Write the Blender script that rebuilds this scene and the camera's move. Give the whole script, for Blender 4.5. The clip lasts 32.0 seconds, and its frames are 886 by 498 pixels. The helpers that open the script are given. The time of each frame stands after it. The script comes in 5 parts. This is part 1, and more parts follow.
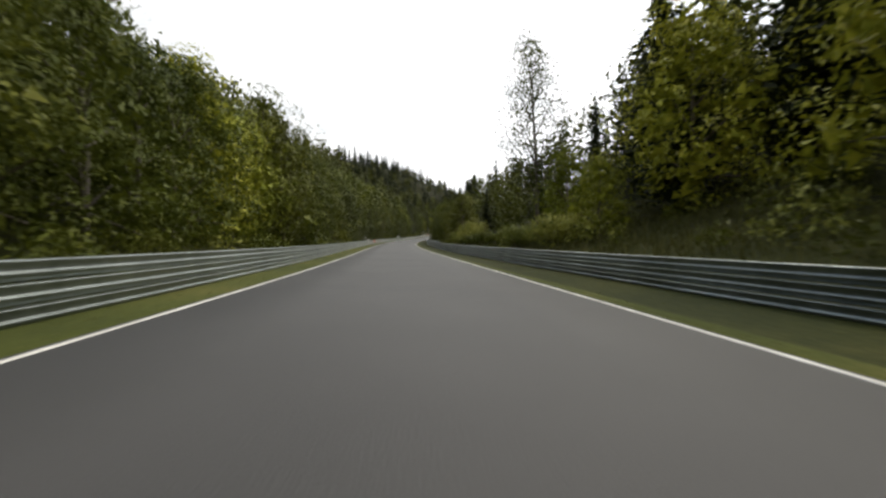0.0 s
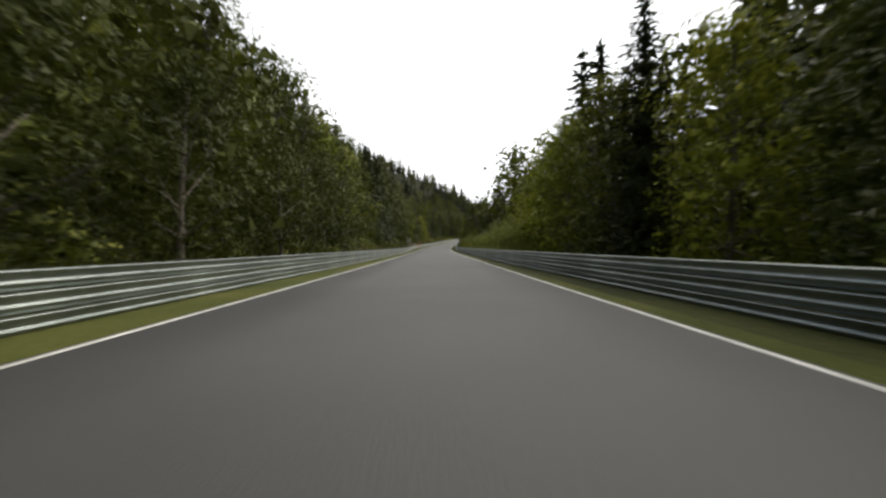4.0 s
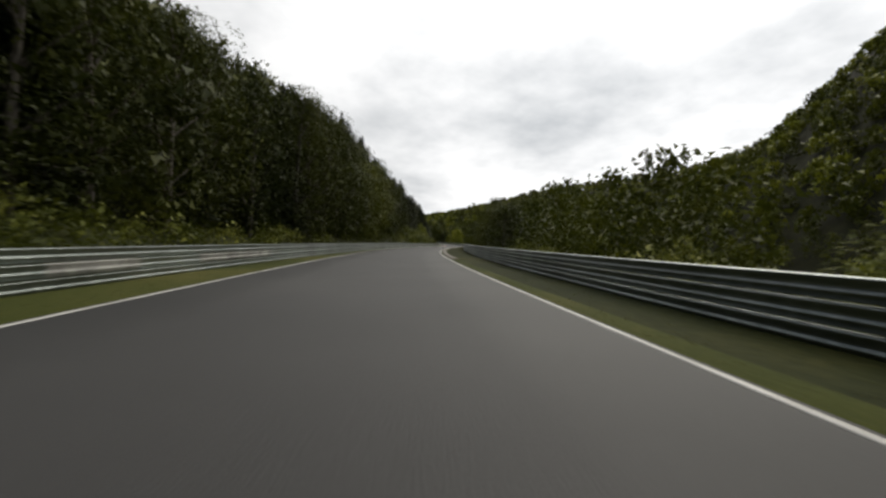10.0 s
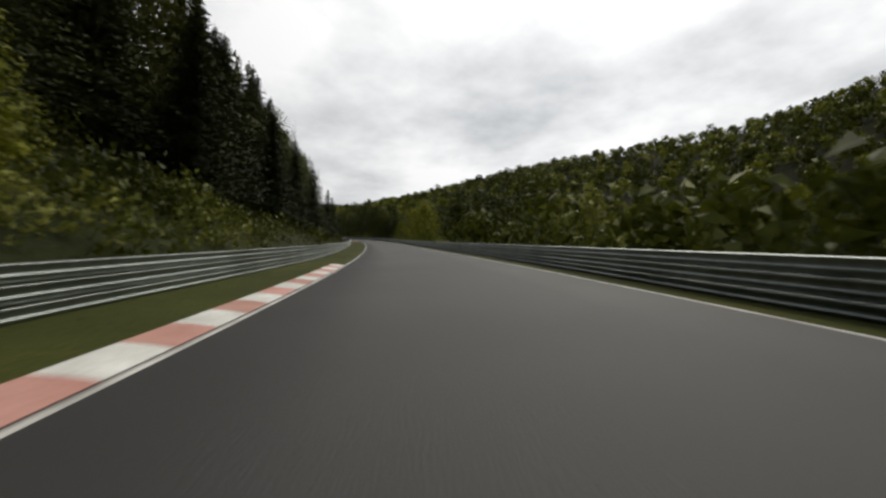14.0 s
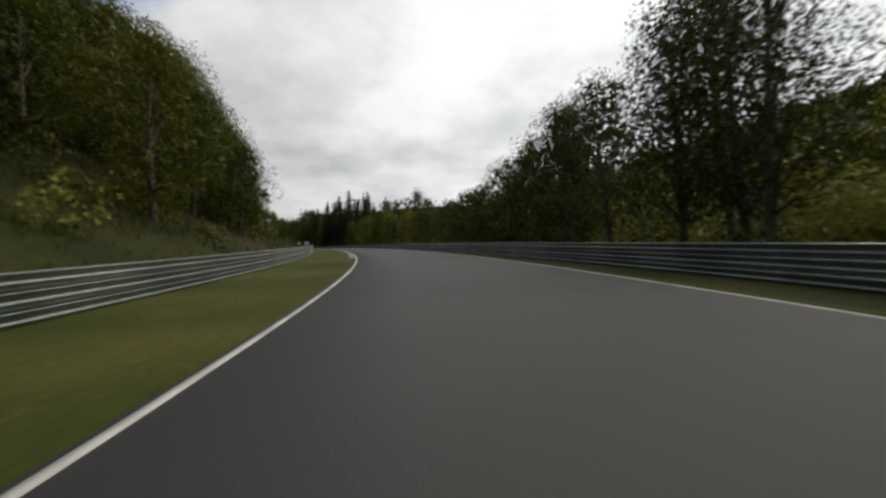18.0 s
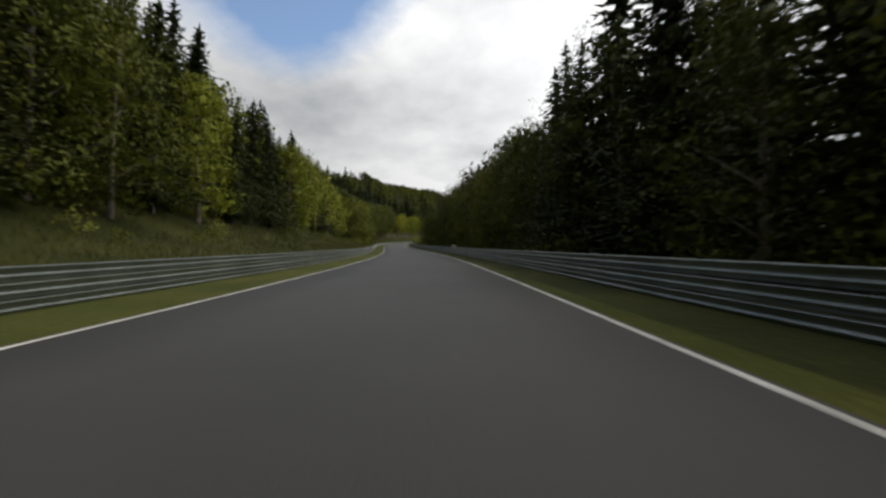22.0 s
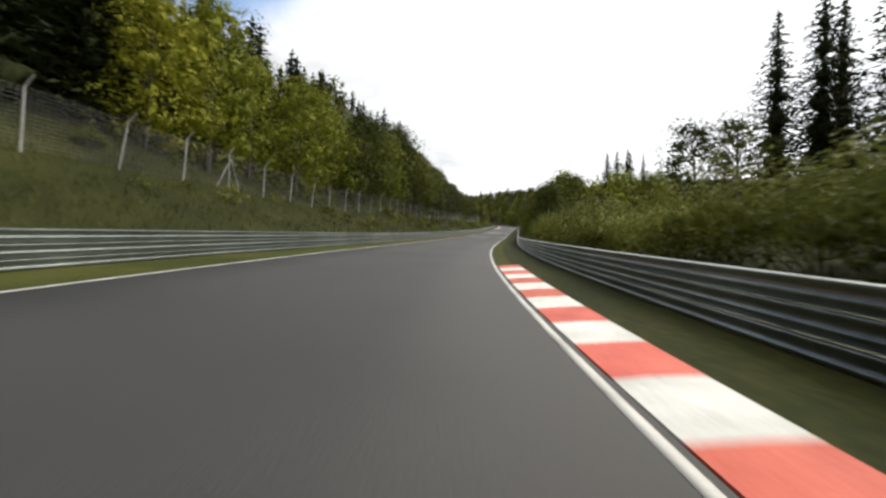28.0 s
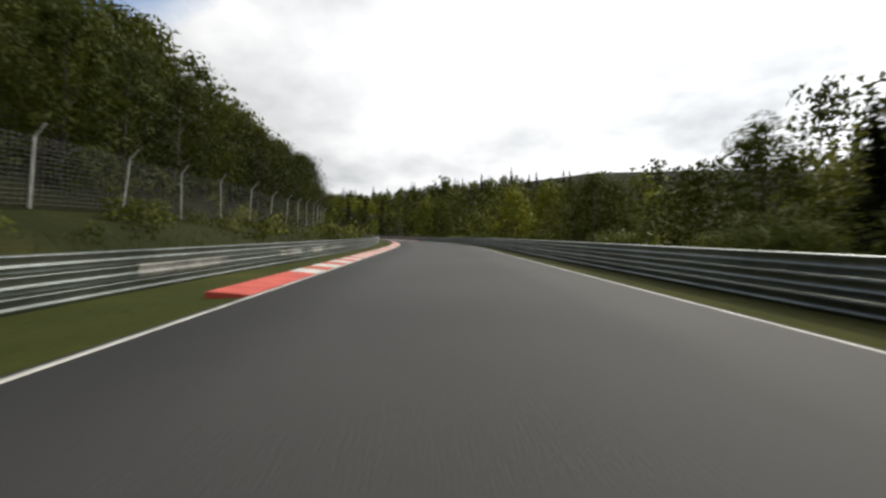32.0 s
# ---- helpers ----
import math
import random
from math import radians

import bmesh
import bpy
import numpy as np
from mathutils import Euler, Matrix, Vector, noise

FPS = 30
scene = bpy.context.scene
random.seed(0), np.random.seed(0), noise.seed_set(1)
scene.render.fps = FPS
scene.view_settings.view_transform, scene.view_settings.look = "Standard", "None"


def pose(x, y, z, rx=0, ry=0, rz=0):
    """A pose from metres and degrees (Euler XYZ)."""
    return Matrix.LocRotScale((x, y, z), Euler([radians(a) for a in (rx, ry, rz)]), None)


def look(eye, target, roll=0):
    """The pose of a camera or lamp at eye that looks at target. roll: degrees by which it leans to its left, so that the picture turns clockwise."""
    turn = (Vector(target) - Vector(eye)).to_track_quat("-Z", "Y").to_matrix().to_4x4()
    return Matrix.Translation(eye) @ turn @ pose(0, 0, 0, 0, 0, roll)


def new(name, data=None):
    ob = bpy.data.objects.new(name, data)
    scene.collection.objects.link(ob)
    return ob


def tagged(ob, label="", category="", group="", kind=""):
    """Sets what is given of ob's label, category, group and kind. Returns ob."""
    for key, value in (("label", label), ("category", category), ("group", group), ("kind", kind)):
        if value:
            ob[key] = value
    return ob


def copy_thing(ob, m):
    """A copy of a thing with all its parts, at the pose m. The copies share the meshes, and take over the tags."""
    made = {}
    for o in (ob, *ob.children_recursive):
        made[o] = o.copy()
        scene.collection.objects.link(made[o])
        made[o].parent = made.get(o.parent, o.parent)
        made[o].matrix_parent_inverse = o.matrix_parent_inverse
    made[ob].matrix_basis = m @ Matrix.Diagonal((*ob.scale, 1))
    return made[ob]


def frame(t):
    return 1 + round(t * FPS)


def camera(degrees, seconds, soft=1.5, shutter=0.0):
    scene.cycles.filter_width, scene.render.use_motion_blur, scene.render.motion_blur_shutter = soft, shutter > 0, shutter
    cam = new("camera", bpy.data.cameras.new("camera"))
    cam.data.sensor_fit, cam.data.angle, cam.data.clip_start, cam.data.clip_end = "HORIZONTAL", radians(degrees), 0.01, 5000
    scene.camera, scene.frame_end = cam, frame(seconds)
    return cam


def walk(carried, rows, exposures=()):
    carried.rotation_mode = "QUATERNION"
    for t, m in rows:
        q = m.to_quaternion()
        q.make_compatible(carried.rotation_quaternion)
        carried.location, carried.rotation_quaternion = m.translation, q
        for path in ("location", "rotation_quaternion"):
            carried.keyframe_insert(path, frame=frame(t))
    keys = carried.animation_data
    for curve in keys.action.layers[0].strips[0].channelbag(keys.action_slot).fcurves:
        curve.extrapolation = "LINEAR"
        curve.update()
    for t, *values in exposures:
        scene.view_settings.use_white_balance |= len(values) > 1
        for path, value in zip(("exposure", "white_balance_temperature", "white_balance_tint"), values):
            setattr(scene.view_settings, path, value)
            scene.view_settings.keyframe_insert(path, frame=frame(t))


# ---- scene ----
cam = camera(91, 32.0, soft=2.6, shutter=0.12)
PATH = [
    (0, pose(-0.15, 0.00, 1.01, 89.38, -0.59, -5.32)),
    (0.5, pose(0.52, 19.32, 1.06, 89.80, -0.54, -3.63)),
    (1, pose(0.86, 38.64, 1.21, 90.16, -0.58, -2.65)),
    (1.5, pose(1.12, 57.94, 1.45, 90.33, -0.96, -3.00)),
    (2, pose(1.40, 77.19, 1.75, 90.42, -1.31, -3.96)),
    (2.5, pose(1.48, 96.42, 2.11, 90.55, -1.41, -4.77)),
    (3, pose(2.01, 115.66, 2.51, 90.71, -1.03, -5.98)),
    (3.5, pose(3.27, 134.91, 2.94, 90.97, 0.16, -7.23)),
    (4, pose(4.94, 154.14, 3.40, 91.23, 0.38, -8.04)),
    (4.5, pose(6.81, 173.36, 3.90, 91.49, -0.26, -8.76)),
    (5, pose(8.85, 192.56, 4.43, 91.67, -0.94, -9.35)),
    (5.5, pose(11.09, 211.74, 5.00, 91.69, -0.89, -9.85)),
    (6, pose(13.56, 230.89, 5.61, 91.56, 0.04, -10.37)),
    (6.5, pose(16.68, 249.95, 6.30, 91.37, -0.18, -10.79)),
    (7, pose(20.01, 268.97, 7.07, 91.45, -0.78, -11.59)),
    (7.5, pose(23.02, 288.03, 7.94, 92.30, -0.96, -12.69)),
    (8, pose(26.44, 307.05, 8.92, 93.18, -1.13, -14.14)),
    (8.5, pose(30.31, 326.00, 9.98, 93.54, -1.59, -16.31)),
    (9, pose(34.83, 344.78, 11.11, 93.56, -1.89, -18.25)),
    (9.5, pose(40.72, 363.20, 12.28, 93.16, -1.38, -20.06)),
    (10, pose(47.10, 381.48, 13.48, 92.69, -0.92, -21.60)),
    (10.5, pose(53.61, 399.64, 14.69, 92.46, -1.43, -21.94)),
    (11, pose(60.37, 417.61, 15.91, 92.42, -2.10, -22.75)),
    (11.5, pose(67.06, 435.56, 17.13, 92.73, -2.42, -24.54)),
    (12, pose(74.32, 453.38, 18.32, 93.04, -2.44, -26.38)),
    (12.5, pose(81.95, 471.16, 19.47, 93.02, -1.89, -28.13)),
    (13, pose(89.95, 488.76, 20.60, 92.85, -1.09, -28.81)),
    (13.5, pose(98.43, 506.03, 21.72, 92.50, 0.16, -28.39)),
    (14, pose(106.65, 523.42, 22.83, 92.23, 0.66, -27.13)),
    (14.5, pose(114.40, 541.07, 23.97, 92.33, -0.87, -24.99)),
    (15, pose(121.65, 559.00, 25.14, 92.69, -1.15, -21.91)),
    (15.5, pose(128.58, 577.07, 26.37, 93.26, -0.31, -18.00)),
    (16, pose(134.65, 595.44, 27.66, 93.69, 0.83, -14.06)),
    (16.5, pose(139.01, 614.32, 29.01, 93.67, 1.46, -11.28)),
    (17, pose(141.16, 633.64, 30.43, 93.14, 1.44, -9.36)),
    (17.5, pose(143.40, 652.70, 31.89, 93.14, 1.82, -6.98)),
    (18, pose(144.50, 671.77, 33.40, 93.34, 2.17, -3.27)),
    (18.5, pose(143.66, 690.88, 34.94, 93.33, 2.03, 2.99)),
    (19, pose(141.16, 709.90, 36.48, 93.34, 1.59, 8.35)),
    (19.5, pose(137.13, 728.70, 38.00, 93.55, 0.70, 10.88)),
    (20, pose(132.06, 747.30, 39.46, 93.68, -0.01, 12.98)),
    (20.5, pose(126.71, 765.90, 40.84, 93.45, 0.26, 16.00)),
    (21, pose(120.63, 784.27, 42.14, 93.21, 0.73, 18.35)),
    (21.5, pose(113.20, 802.10, 43.39, 93.21, 0.80, 19.88)),
    (22, pose(105.35, 819.76, 44.63, 93.34, 0.67, 21.21)),
    (22.5, pose(97.41, 837.38, 45.89, 93.57, 0.32, 21.98)),
    (23, pose(89.08, 854.81, 47.19, 93.79, -0.10, 23.24)),
    (23.5, pose(80.43, 872.08, 48.54, 93.77, -0.42, 25.42)),
    (24, pose(71.35, 889.12, 49.95, 93.69, -0.69, 26.81)),
    (24.5, pose(61.60, 905.79, 51.42, 93.64, -0.80, 26.11)),
    (25, pose(51.50, 922.27, 52.92, 93.57, -0.75, 23.87)),
    (25.5, pose(41.63, 938.91, 54.46, 93.56, -0.72, 21.05)),
    (26, pose(32.59, 956.02, 56.04, 93.69, -0.91, 18.25)),
    (26.5, pose(25.07, 973.89, 57.63, 94.04, -1.51, 16.07)),
    (27, pose(19.42, 992.46, 59.24, 94.60, -2.52, 13.96)),
    (27.5, pose(14.22, 1010.93, 60.86, 93.63, -2.81, 12.51)),
    (28, pose(9.98, 1029.50, 62.48, 92.73, -2.67, 9.70)),
    (28.5, pose(6.31, 1048.33, 64.14, 93.85, -2.29, 4.68)),
    (29, pose(3.86, 1067.54, 65.87, 95.35, -1.79, 0.96)),
    (29.5, pose(3.16, 1086.85, 67.71, 95.95, -1.33, -1.40)),
    (30, pose(3.15, 1106.16, 69.68, 96.20, -0.92, -2.89)),
    (30.5, pose(3.68, 1125.47, 71.76, 96.21, -0.67, -3.28)),
    (31, pose(4.22, 1144.77, 73.93, 95.97, -0.46, -3.32)),
    (31.5, pose(4.19, 1164.08, 76.17, 95.54, -0.13, -3.03)),
    (32, pose(4.15, 1183.39, 78.45, 95.00, 0.23, -2.55)),
]
EXPOSURES = [(0, 0.95), (2, 0.9), (6, 0.95), (7, 1.05), (8, 1.35), (9, 0.35), (10, 0.0), (12, -0.2), (14, -0.15), (17, -0.15), (19, 0.15), (21, 0.25), (22, 0.3), (22.6, 0.6), (23, 1.0), (24, 1.05), (26, 1.05), (27, 0.85), (28, 0.75), (29, 0.95), (30, 0.8), (32, 0.3)]
walk(cam, PATH, EXPOSURES)

# ---- the road's line: bends in 1/km and sags in 1/10 km at even steps along it ----
ROAD_BENDS = [0.948, 0.986, 1.063, 0.778, -0.125, -1.074, -1.367, -2.188, -1.744, -0.773, -0.348, 0.004, 0.025, 0.003, -0.416, -1.065, -1.817, -1.965, -1.036, -0.277, -0.085, -0.501, -1.489, -2.605, -3.380, -2.848, -1.367, 0.367, 2.217, 2.751, 2.510, 1.392, 0.567, 0.898, 1.685, 3.049, 5.146, 5.818, 5.439, 4.033, 3.571, 2.993, 1.651, 0.468, -0.008, 0.568, 1.476, 1.996, 1.673, 0.662, -0.151, -0.487, -0.904, -1.471, -2.136, -3.877, -5.669, -6.022, -3.640, -1.275, -0.171, 0.134, 0.011, -0.371, -0.607, -0.310, 0.000, 6.294, 6.294, 6.294, 6.294, 6.294, 0.000, 0.000, 0.000, 0.000, 0.000, 0.000, 0.000, 0.000]
ROAD_SAGS = [2.161, 2.465, 2.761, 2.088, 1.374, 0.900, 0.820, 0.895, 1.006, 1.655, 2.496, 2.895, 2.165, 1.223, 0.644, 0.163, -0.403, -0.958, -0.650, 0.039, 0.806, 1.626, 1.652, 1.681, 1.176, 0.727, -0.328, -1.905, -2.429, -1.021, 0.497, 1.399, 1.603, 1.248, 0.993, 0.714, 0.407, -0.166, 1.051, 2.759, 3.561, 2.673, 1.538, 0.656, 0.075, 0.050, 0.034, 0.024, 0.017, 0.012, 0.009, 0.007, 0.006]
STEP, FIRST, LAST = 1.97, -39.4, 1477.5
SPEED = 38.612
HALF = 3.43


def at(t):
    """Metres along the road at t seconds of the drive."""
    return SPEED * t


def summed(values, zero):
    total = np.concatenate([[0], np.cumsum((values[1:] + values[:-1]) / 2 * STEP)])
    return total - total[zero]


LINE_S = FIRST + STEP * np.arange(int((LAST - FIRST) / STEP) + 20)
ZERO = int(round(-FIRST / STEP))
BEND = np.interp(LINE_S, FIRST + 19.7 * np.arange(len(ROAD_BENDS)), np.array(ROAD_BENDS) * 1e-3)
SAG = np.interp(LINE_S, FIRST + 29.55 * np.arange(len(ROAD_SAGS)), np.array(ROAD_SAGS) * 1e-4)
HEADING = summed(BEND, ZERO)
LINE_X, LINE_Y = summed(-np.sin(HEADING), ZERO), summed(np.cos(HEADING), ZERO)
LINE_Z = summed(summed(SAG, ZERO), ZERO)
END_S = LINE_S[-1]


def line(s):
    """Places on the road's middle line, and its headings; straight on past both ends."""
    s = np.asarray(s, float)
    c = np.clip(s, LINE_S[0], END_S)
    h = np.interp(c, LINE_S, HEADING)
    over = s - c
    x = np.interp(c, LINE_S, LINE_X) - np.sin(h) * over
    y = np.interp(c, LINE_S, LINE_Y) + np.cos(h) * over
    z = np.interp(c, LINE_S, LINE_Z) + np.where(over > 0, 0.02, 0.0) * over
    return x, y, z, h


def along(table):
    """A function of s from pairs of (seconds, value)."""
    t, v = [at(p[0]) for p in table], [p[1] for p in table]
    return lambda s: np.interp(s, t, v)


RAIL_L = along([(0.2, 1.5), (1.2, 2.2), (2.2, 2.2), (3.2, 1.9), (3.7, 1.6), (6.2, 1.6), (7.2, 3.0), (8.2, 2.3), (9.2, 2.9), (10.2, 2.4), (11.2, 1.6), (12.2, 1.4), (13.2, 3.1), (14.2, 3.2), (14.7, 2.5), (16.7, 2.9), (17.2, 4.3), (18.2, 4.2), (19.2, 3.6), (20.2, 3.5), (21.2, 2.2), (22.2, 2.9), (23.2, 2.2), (24.2, 2.2), (26.7, 3.0), (27.2, 2.6), (28.2, 2.6), (29.2, 3.1), (30.2, 2.9), (31.2, 2.2), (32.2, 2.9), (34, 2.5)])
RAIL_R = along([(0.2, 3.2), (1.2, 2.6), (2.2, 2.6), (3.2, 2.4), (3.7, 1.9), (5.7, 1.3), (6.2, 1.1), (7.2, 2.0), (8.2, 1.6), (9.2, 2.1), (10.2, 2.3), (11.2, 3.1), (12.2, 2.7), (13.2, 1.2), (14.2, 1.2), (14.7, 1.9), (16.7, 1.7), (17.2, 1.4), (18.2, 2.5), (19.2, 2.4), (20.2, 3.7), (21.2, 3.2), (22.2, 2.3), (24.2, 2.4), (26.7, 1.6), (27.2, 2.7), (28.2, 2.5), (29.2, 2.1), (31.2, 2.2), (32.2, 1.6)])


def rail_u(s, side):
    return HALF + (RAIL_L(s) if side < 0 else RAIL_R(s))


BANK = {
    -1: (along([(0, .12), (2, .1), (5, .22), (7, .3), (9, .25), (11, .2), (13, .5), (15, .5), (17, .45), (19, .5), (21, .25), (24, .25), (26, .2), (28, .38), (30, .35), (33, .25)]),
         along([(0, .5), (2, .6), (7, .7), (11, .75), (12, .95), (15, .9), (16, .7), (19, .65), (24, .6), (26, .3), (27.5, .34), (28.4, .52), (29.9, .6), (30.7, .62), (33, .6)])),
    1: (along([(0, .35), (1.2, .3), (2, .1), (5, -.05), (7, .05), (8.5, 0), (9.5, -.22), (11, -.1), (12.5, -.2), (15, -.3), (17, -.05), (19, 0), (24, .05), (26.5, .15), (29, .1), (32, 0)]),
        along([(0, .5), (1.2, .5), (2, .4), (5, .1), (7, .3), (8.5, .1), (9.5, -.3), (11, -.2), (12.5, -.3), (15, -.3), (17, -.12), (19, 0), (24, .15), (26.5, .1), (29, .05), (32, 0)])),
}
UPPER = along([(0, .33), (24, .3), (25.3, .1), (27, .05), (28, .05), (29, .12), (30, .3), (31, .33)])
VALLEY = along([(6, 0), (8.2, 0), (9.2, 1.2), (9.7, 1.4), (10.8, 1.4), (12, 1.35), (13.5, 1.3), (14.7, 1.1), (16, .72), (18, .56), (22, .42), (24, .25), (26, .12), (34, .12)])


# how high over the road the wood may stand to fit the camera's skyline, by metres behind the barrier and along the road
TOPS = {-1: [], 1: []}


def skyline_limit(side, behind, step, heights):
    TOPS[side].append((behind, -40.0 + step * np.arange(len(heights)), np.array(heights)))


skyline_limit(-1, 3, 20, [9.0, 9.0, 9.0, 7.9, 11.4, 12.0, 13.3, 13.1, 14.3, 11.2, 11.1, 12.3, 13.9, 15.8, 17.4, 12.3, 14.2, 11.0, 11.0, 8.9, 10.2, 9.8, 13.5, 12.8, 15.3, 14.0, 10.2, 9.9, 9.7, 8.6, 8.6, 9.8, 8.5, 9.0, 11.3, 11.6, 7.2, 9.6, 10.9, 5.2, 5.9, 7.1, 4.5, 6.1, 7.5, 8.9, 8.9, 8.9, 10.0, 9.9, 10.5, 11.7, 13.3, 15.0, 14.0, 15.4, 16.4, 11.4, 13.6, 11.2, 8.9, 7.2, 6.5, 7.3, 6.7, 6.8, 7.4, 9.8, 12.3, 14.9, 18.4, 24.9, 35.6, 43.9, 55.7, 64.4, 61.5, 58.6])
skyline_limit(-1, 8, 20, [13.0, 13.0, 13.0, 11.3, 14.5, 16.6, 16.6, 17.4, 19.2, 19.1, 15.3, 16.2, 17.3, 18.7, 20.4, 17.4, 19.9, 14.6, 15.8, 14.1, 13.6, 14.4, 15.3, 15.6, 19.1, 16.5, 19.5, 15.0, 15.3, 14.3, 17.3, 18.8, 16.6, 14.3, 16.2, 17.6, 16.1, 9.2, 12.3, 14.7, 14.9, 14.2, 13.5, 14.6, 14.9, 13.6, 12.3, 13.3, 13.5, 15.2, 14.2, 16.1, 16.8, 17.8, 19.1, 17.7, 18.8, 19.6, 16.4, 18.1, 17.1, 13.3, 11.0, 10.3, 10.6, 9.6, 9.7, 10.5, 13.0, 16.2, 21.4, 30.4, 39.0, 50.0, 62.6, 63.1, 60.2, 58.6])
skyline_limit(-1, 14, 20, [34.0, 34.0, 34.0, 34.0, 16.5, 21.6, 19.6, 23.3, 22.4, 26.0, 25.0, 21.0, 22.6, 23.7, 25.2, 27.4, 23.9, 27.0, 20.7, 22.0, 19.6, 18.9, 21.0, 21.3, 21.8, 21.5, 24.4, 22.6, 21.0, 23.1, 22.9, 23.7, 26.8, 27.5, 23.1, 23.5, 23.2, 25.7, 23.2, 24.1, 31.3, 22.3, 22.7, 21.7, 23.5, 24.6, 22.3, 19.9, 20.4, 20.9, 21.2, 19.9, 22.7, 23.3, 23.4, 24.4, 22.0, 23.2, 20.5, 23.3, 23.9, 24.2, 16.7, 16.2, 16.0, 14.6, 13.7, 14.7, 16.9, 20.4, 27.4, 36.4, 46.3, 54.8, 60.1, 64.5, 63.1, 61.8])
skyline_limit(-1, 22, 20, [34.0, 34.0, 34.0, 34.0, 22.5, 23.5, 28.3, 26.6, 30.6, 31.7, 34.0, 33.1, 29.2, 31.0, 32.4, 34.5, 35.7, 33.3, 27.0, 28.9, 30.1, 27.5, 26.2, 28.3, 27.9, 30.3, 28.7, 33.6, 31.7, 30.0, 32.1, 35.7, 39.0, 41.9, 45.0, 44.8, 46.2, 49.1, 36.1, 44.4, 50.9, 59.0, 32.4, 34.3, 35.0, 35.4, 34.0, 31.0, 28.4, 30.4, 30.6, 28.7, 27.5, 30.7, 31.4, 30.4, 30.7, 27.1, 28.1, 27.2, 29.7, 32.4, 33.2, 23.9, 23.4, 23.5, 22.4, 22.3, 25.3, 29.3, 34.5, 40.8, 49.4, 62.3, 68.1, 67.0, 65.8, 64.7])
skyline_limit(-1, 40, 40, [36, 36, 36, 36, 40, 45, 50, 47, 50, 49, 43, 46, 42, 44, 48, 54, 58, 60, 70, 81, 98, 106, 59, 61, 57, 48, 48, 45, 42, 35, 35, 36, 47, 38, 39, 46, 59, 58, 58])
skyline_limit(-1, 70, 40, [57, 57, 57, 57, 57, 60, 66, 71, 78, 74, 74, 68, 71, 62, 63, 67, 76, 83, 88, 93, 98, 102, 104, 111, 122, 113, 83, 74, 65, 57, 51, 45, 47, 48, 50, 49, 49, 52, 56])
skyline_limit(-1, 125, 40, [94, 94, 94, 94, 94, 94, 93, 95, 101, 116, 110, 110, 100, 102, 98, 94, 93, 92, 94, 96, 102, 110, 124, 136, 144, 152, 160, 160, 112, 95, 94, 78, 72, 61, 59, 59, 63, 68, 74])
skyline_limit(-1, 220, 40, [155, 155, 155, 155, 155, 155, 155, 155, 155, 150, 149, 153, 160, 154, 154, 147, 138, 127, 128, 130, 134, 139, 155, 160, 160, 160, 160, 160, 160, 160, 160, 140, 140, 126, 119, 117, 121, 125, 131])
skyline_limit(1, 3, 20, [9.0, 9.0, 9.0, 7.9, 8.2, 7.1, 8.0, 8.7, 9.0, 10.0, 11.9, 10.5, 11.9, 14.6, 16.2, 9.1, 9.0, 10.1, 9.6, 4.1, 3.9, 4.9, 4.4, 4.4, 5.3, 6.3, 6.7, 8.7, 5.7, 6.8, 4.5, 5.5, 7.6, 9.7, 11.6, 5.0, 7.6, 12.5, 9.1, 6.3, 5.7, 6.8, 9.2, 10.6, 12.4, 13.3, 12.4, 11.3, 11.2, 11.3, 9.9, 9.9, 9.3, 8.6, 4.6, 4.3, 5.6, 4.9, 7.1, 7.2, 9.3, 7.7, 7.4, 3.9, 4.3, 4.4, 6.3, 8.7, 11.7, 15.0, 18.4, 21.7, 25.4, 31.2, 41.9, 51.6, 60.3, 71.0])
skyline_limit(1, 8, 20, [13.0, 13.0, 13.0, 13.0, 10.1, 9.7, 13.1, 13.3, 14.7, 14.9, 17.4, 19.0, 19.2, 17.9, 18.2, 9.7, 14.8, 15.7, 15.4, 8.6, 5.5, 5.6, 5.8, 7.2, 6.9, 8.1, 9.0, 10.9, 7.7, 8.6, 6.3, 7.0, 8.7, 10.9, 12.9, 7.5, 8.6, 12.7, 14.8, 7.9, 6.6, 8.2, 8.5, 14.1, 15.7, 19.2, 20.0, 19.0, 15.9, 16.5, 16.5, 14.3, 13.8, 16.7, 8.1, 6.3, 6.3, 7.2, 9.2, 9.5, 12.1, 13.4, 11.3, 9.6, 5.2, 5.2, 7.1, 9.2, 12.0, 15.3, 19.1, 22.7, 26.0, 30.7, 38.0, 48.8, 58.5, 67.3])
skyline_limit(1, 14, 20, [34.0, 34.0, 34.0, 34.0, 16.6, 13.9, 15.0, 19.7, 21.6, 22.8, 23.8, 25.6, 31.1, 32.8, 30.4, 13.6, 14.6, 21.1, 23.9, 14.9, 11.2, 7.7, 8.6, 8.3, 9.6, 10.8, 11.9, 13.8, 15.3, 10.8, 9.2, 8.9, 10.7, 12.6, 14.9, 8.8, 10.6, 14.7, 19.1, 16.1, 8.9, 10.3, 10.6, 15.3, 19.7, 21.0, 26.0, 26.8, 25.9, 22.4, 22.9, 23.5, 22.6, 22.0, 21.6, 10.8, 9.3, 10.2, 11.7, 8.4, 14.7, 17.1, 17.7, 16.2, 9.4, 7.3, 8.5, 10.7, 12.9, 16.4, 20.5, 24.5, 28.1, 31.5, 37.1, 45.2, 56.3, 66.4])
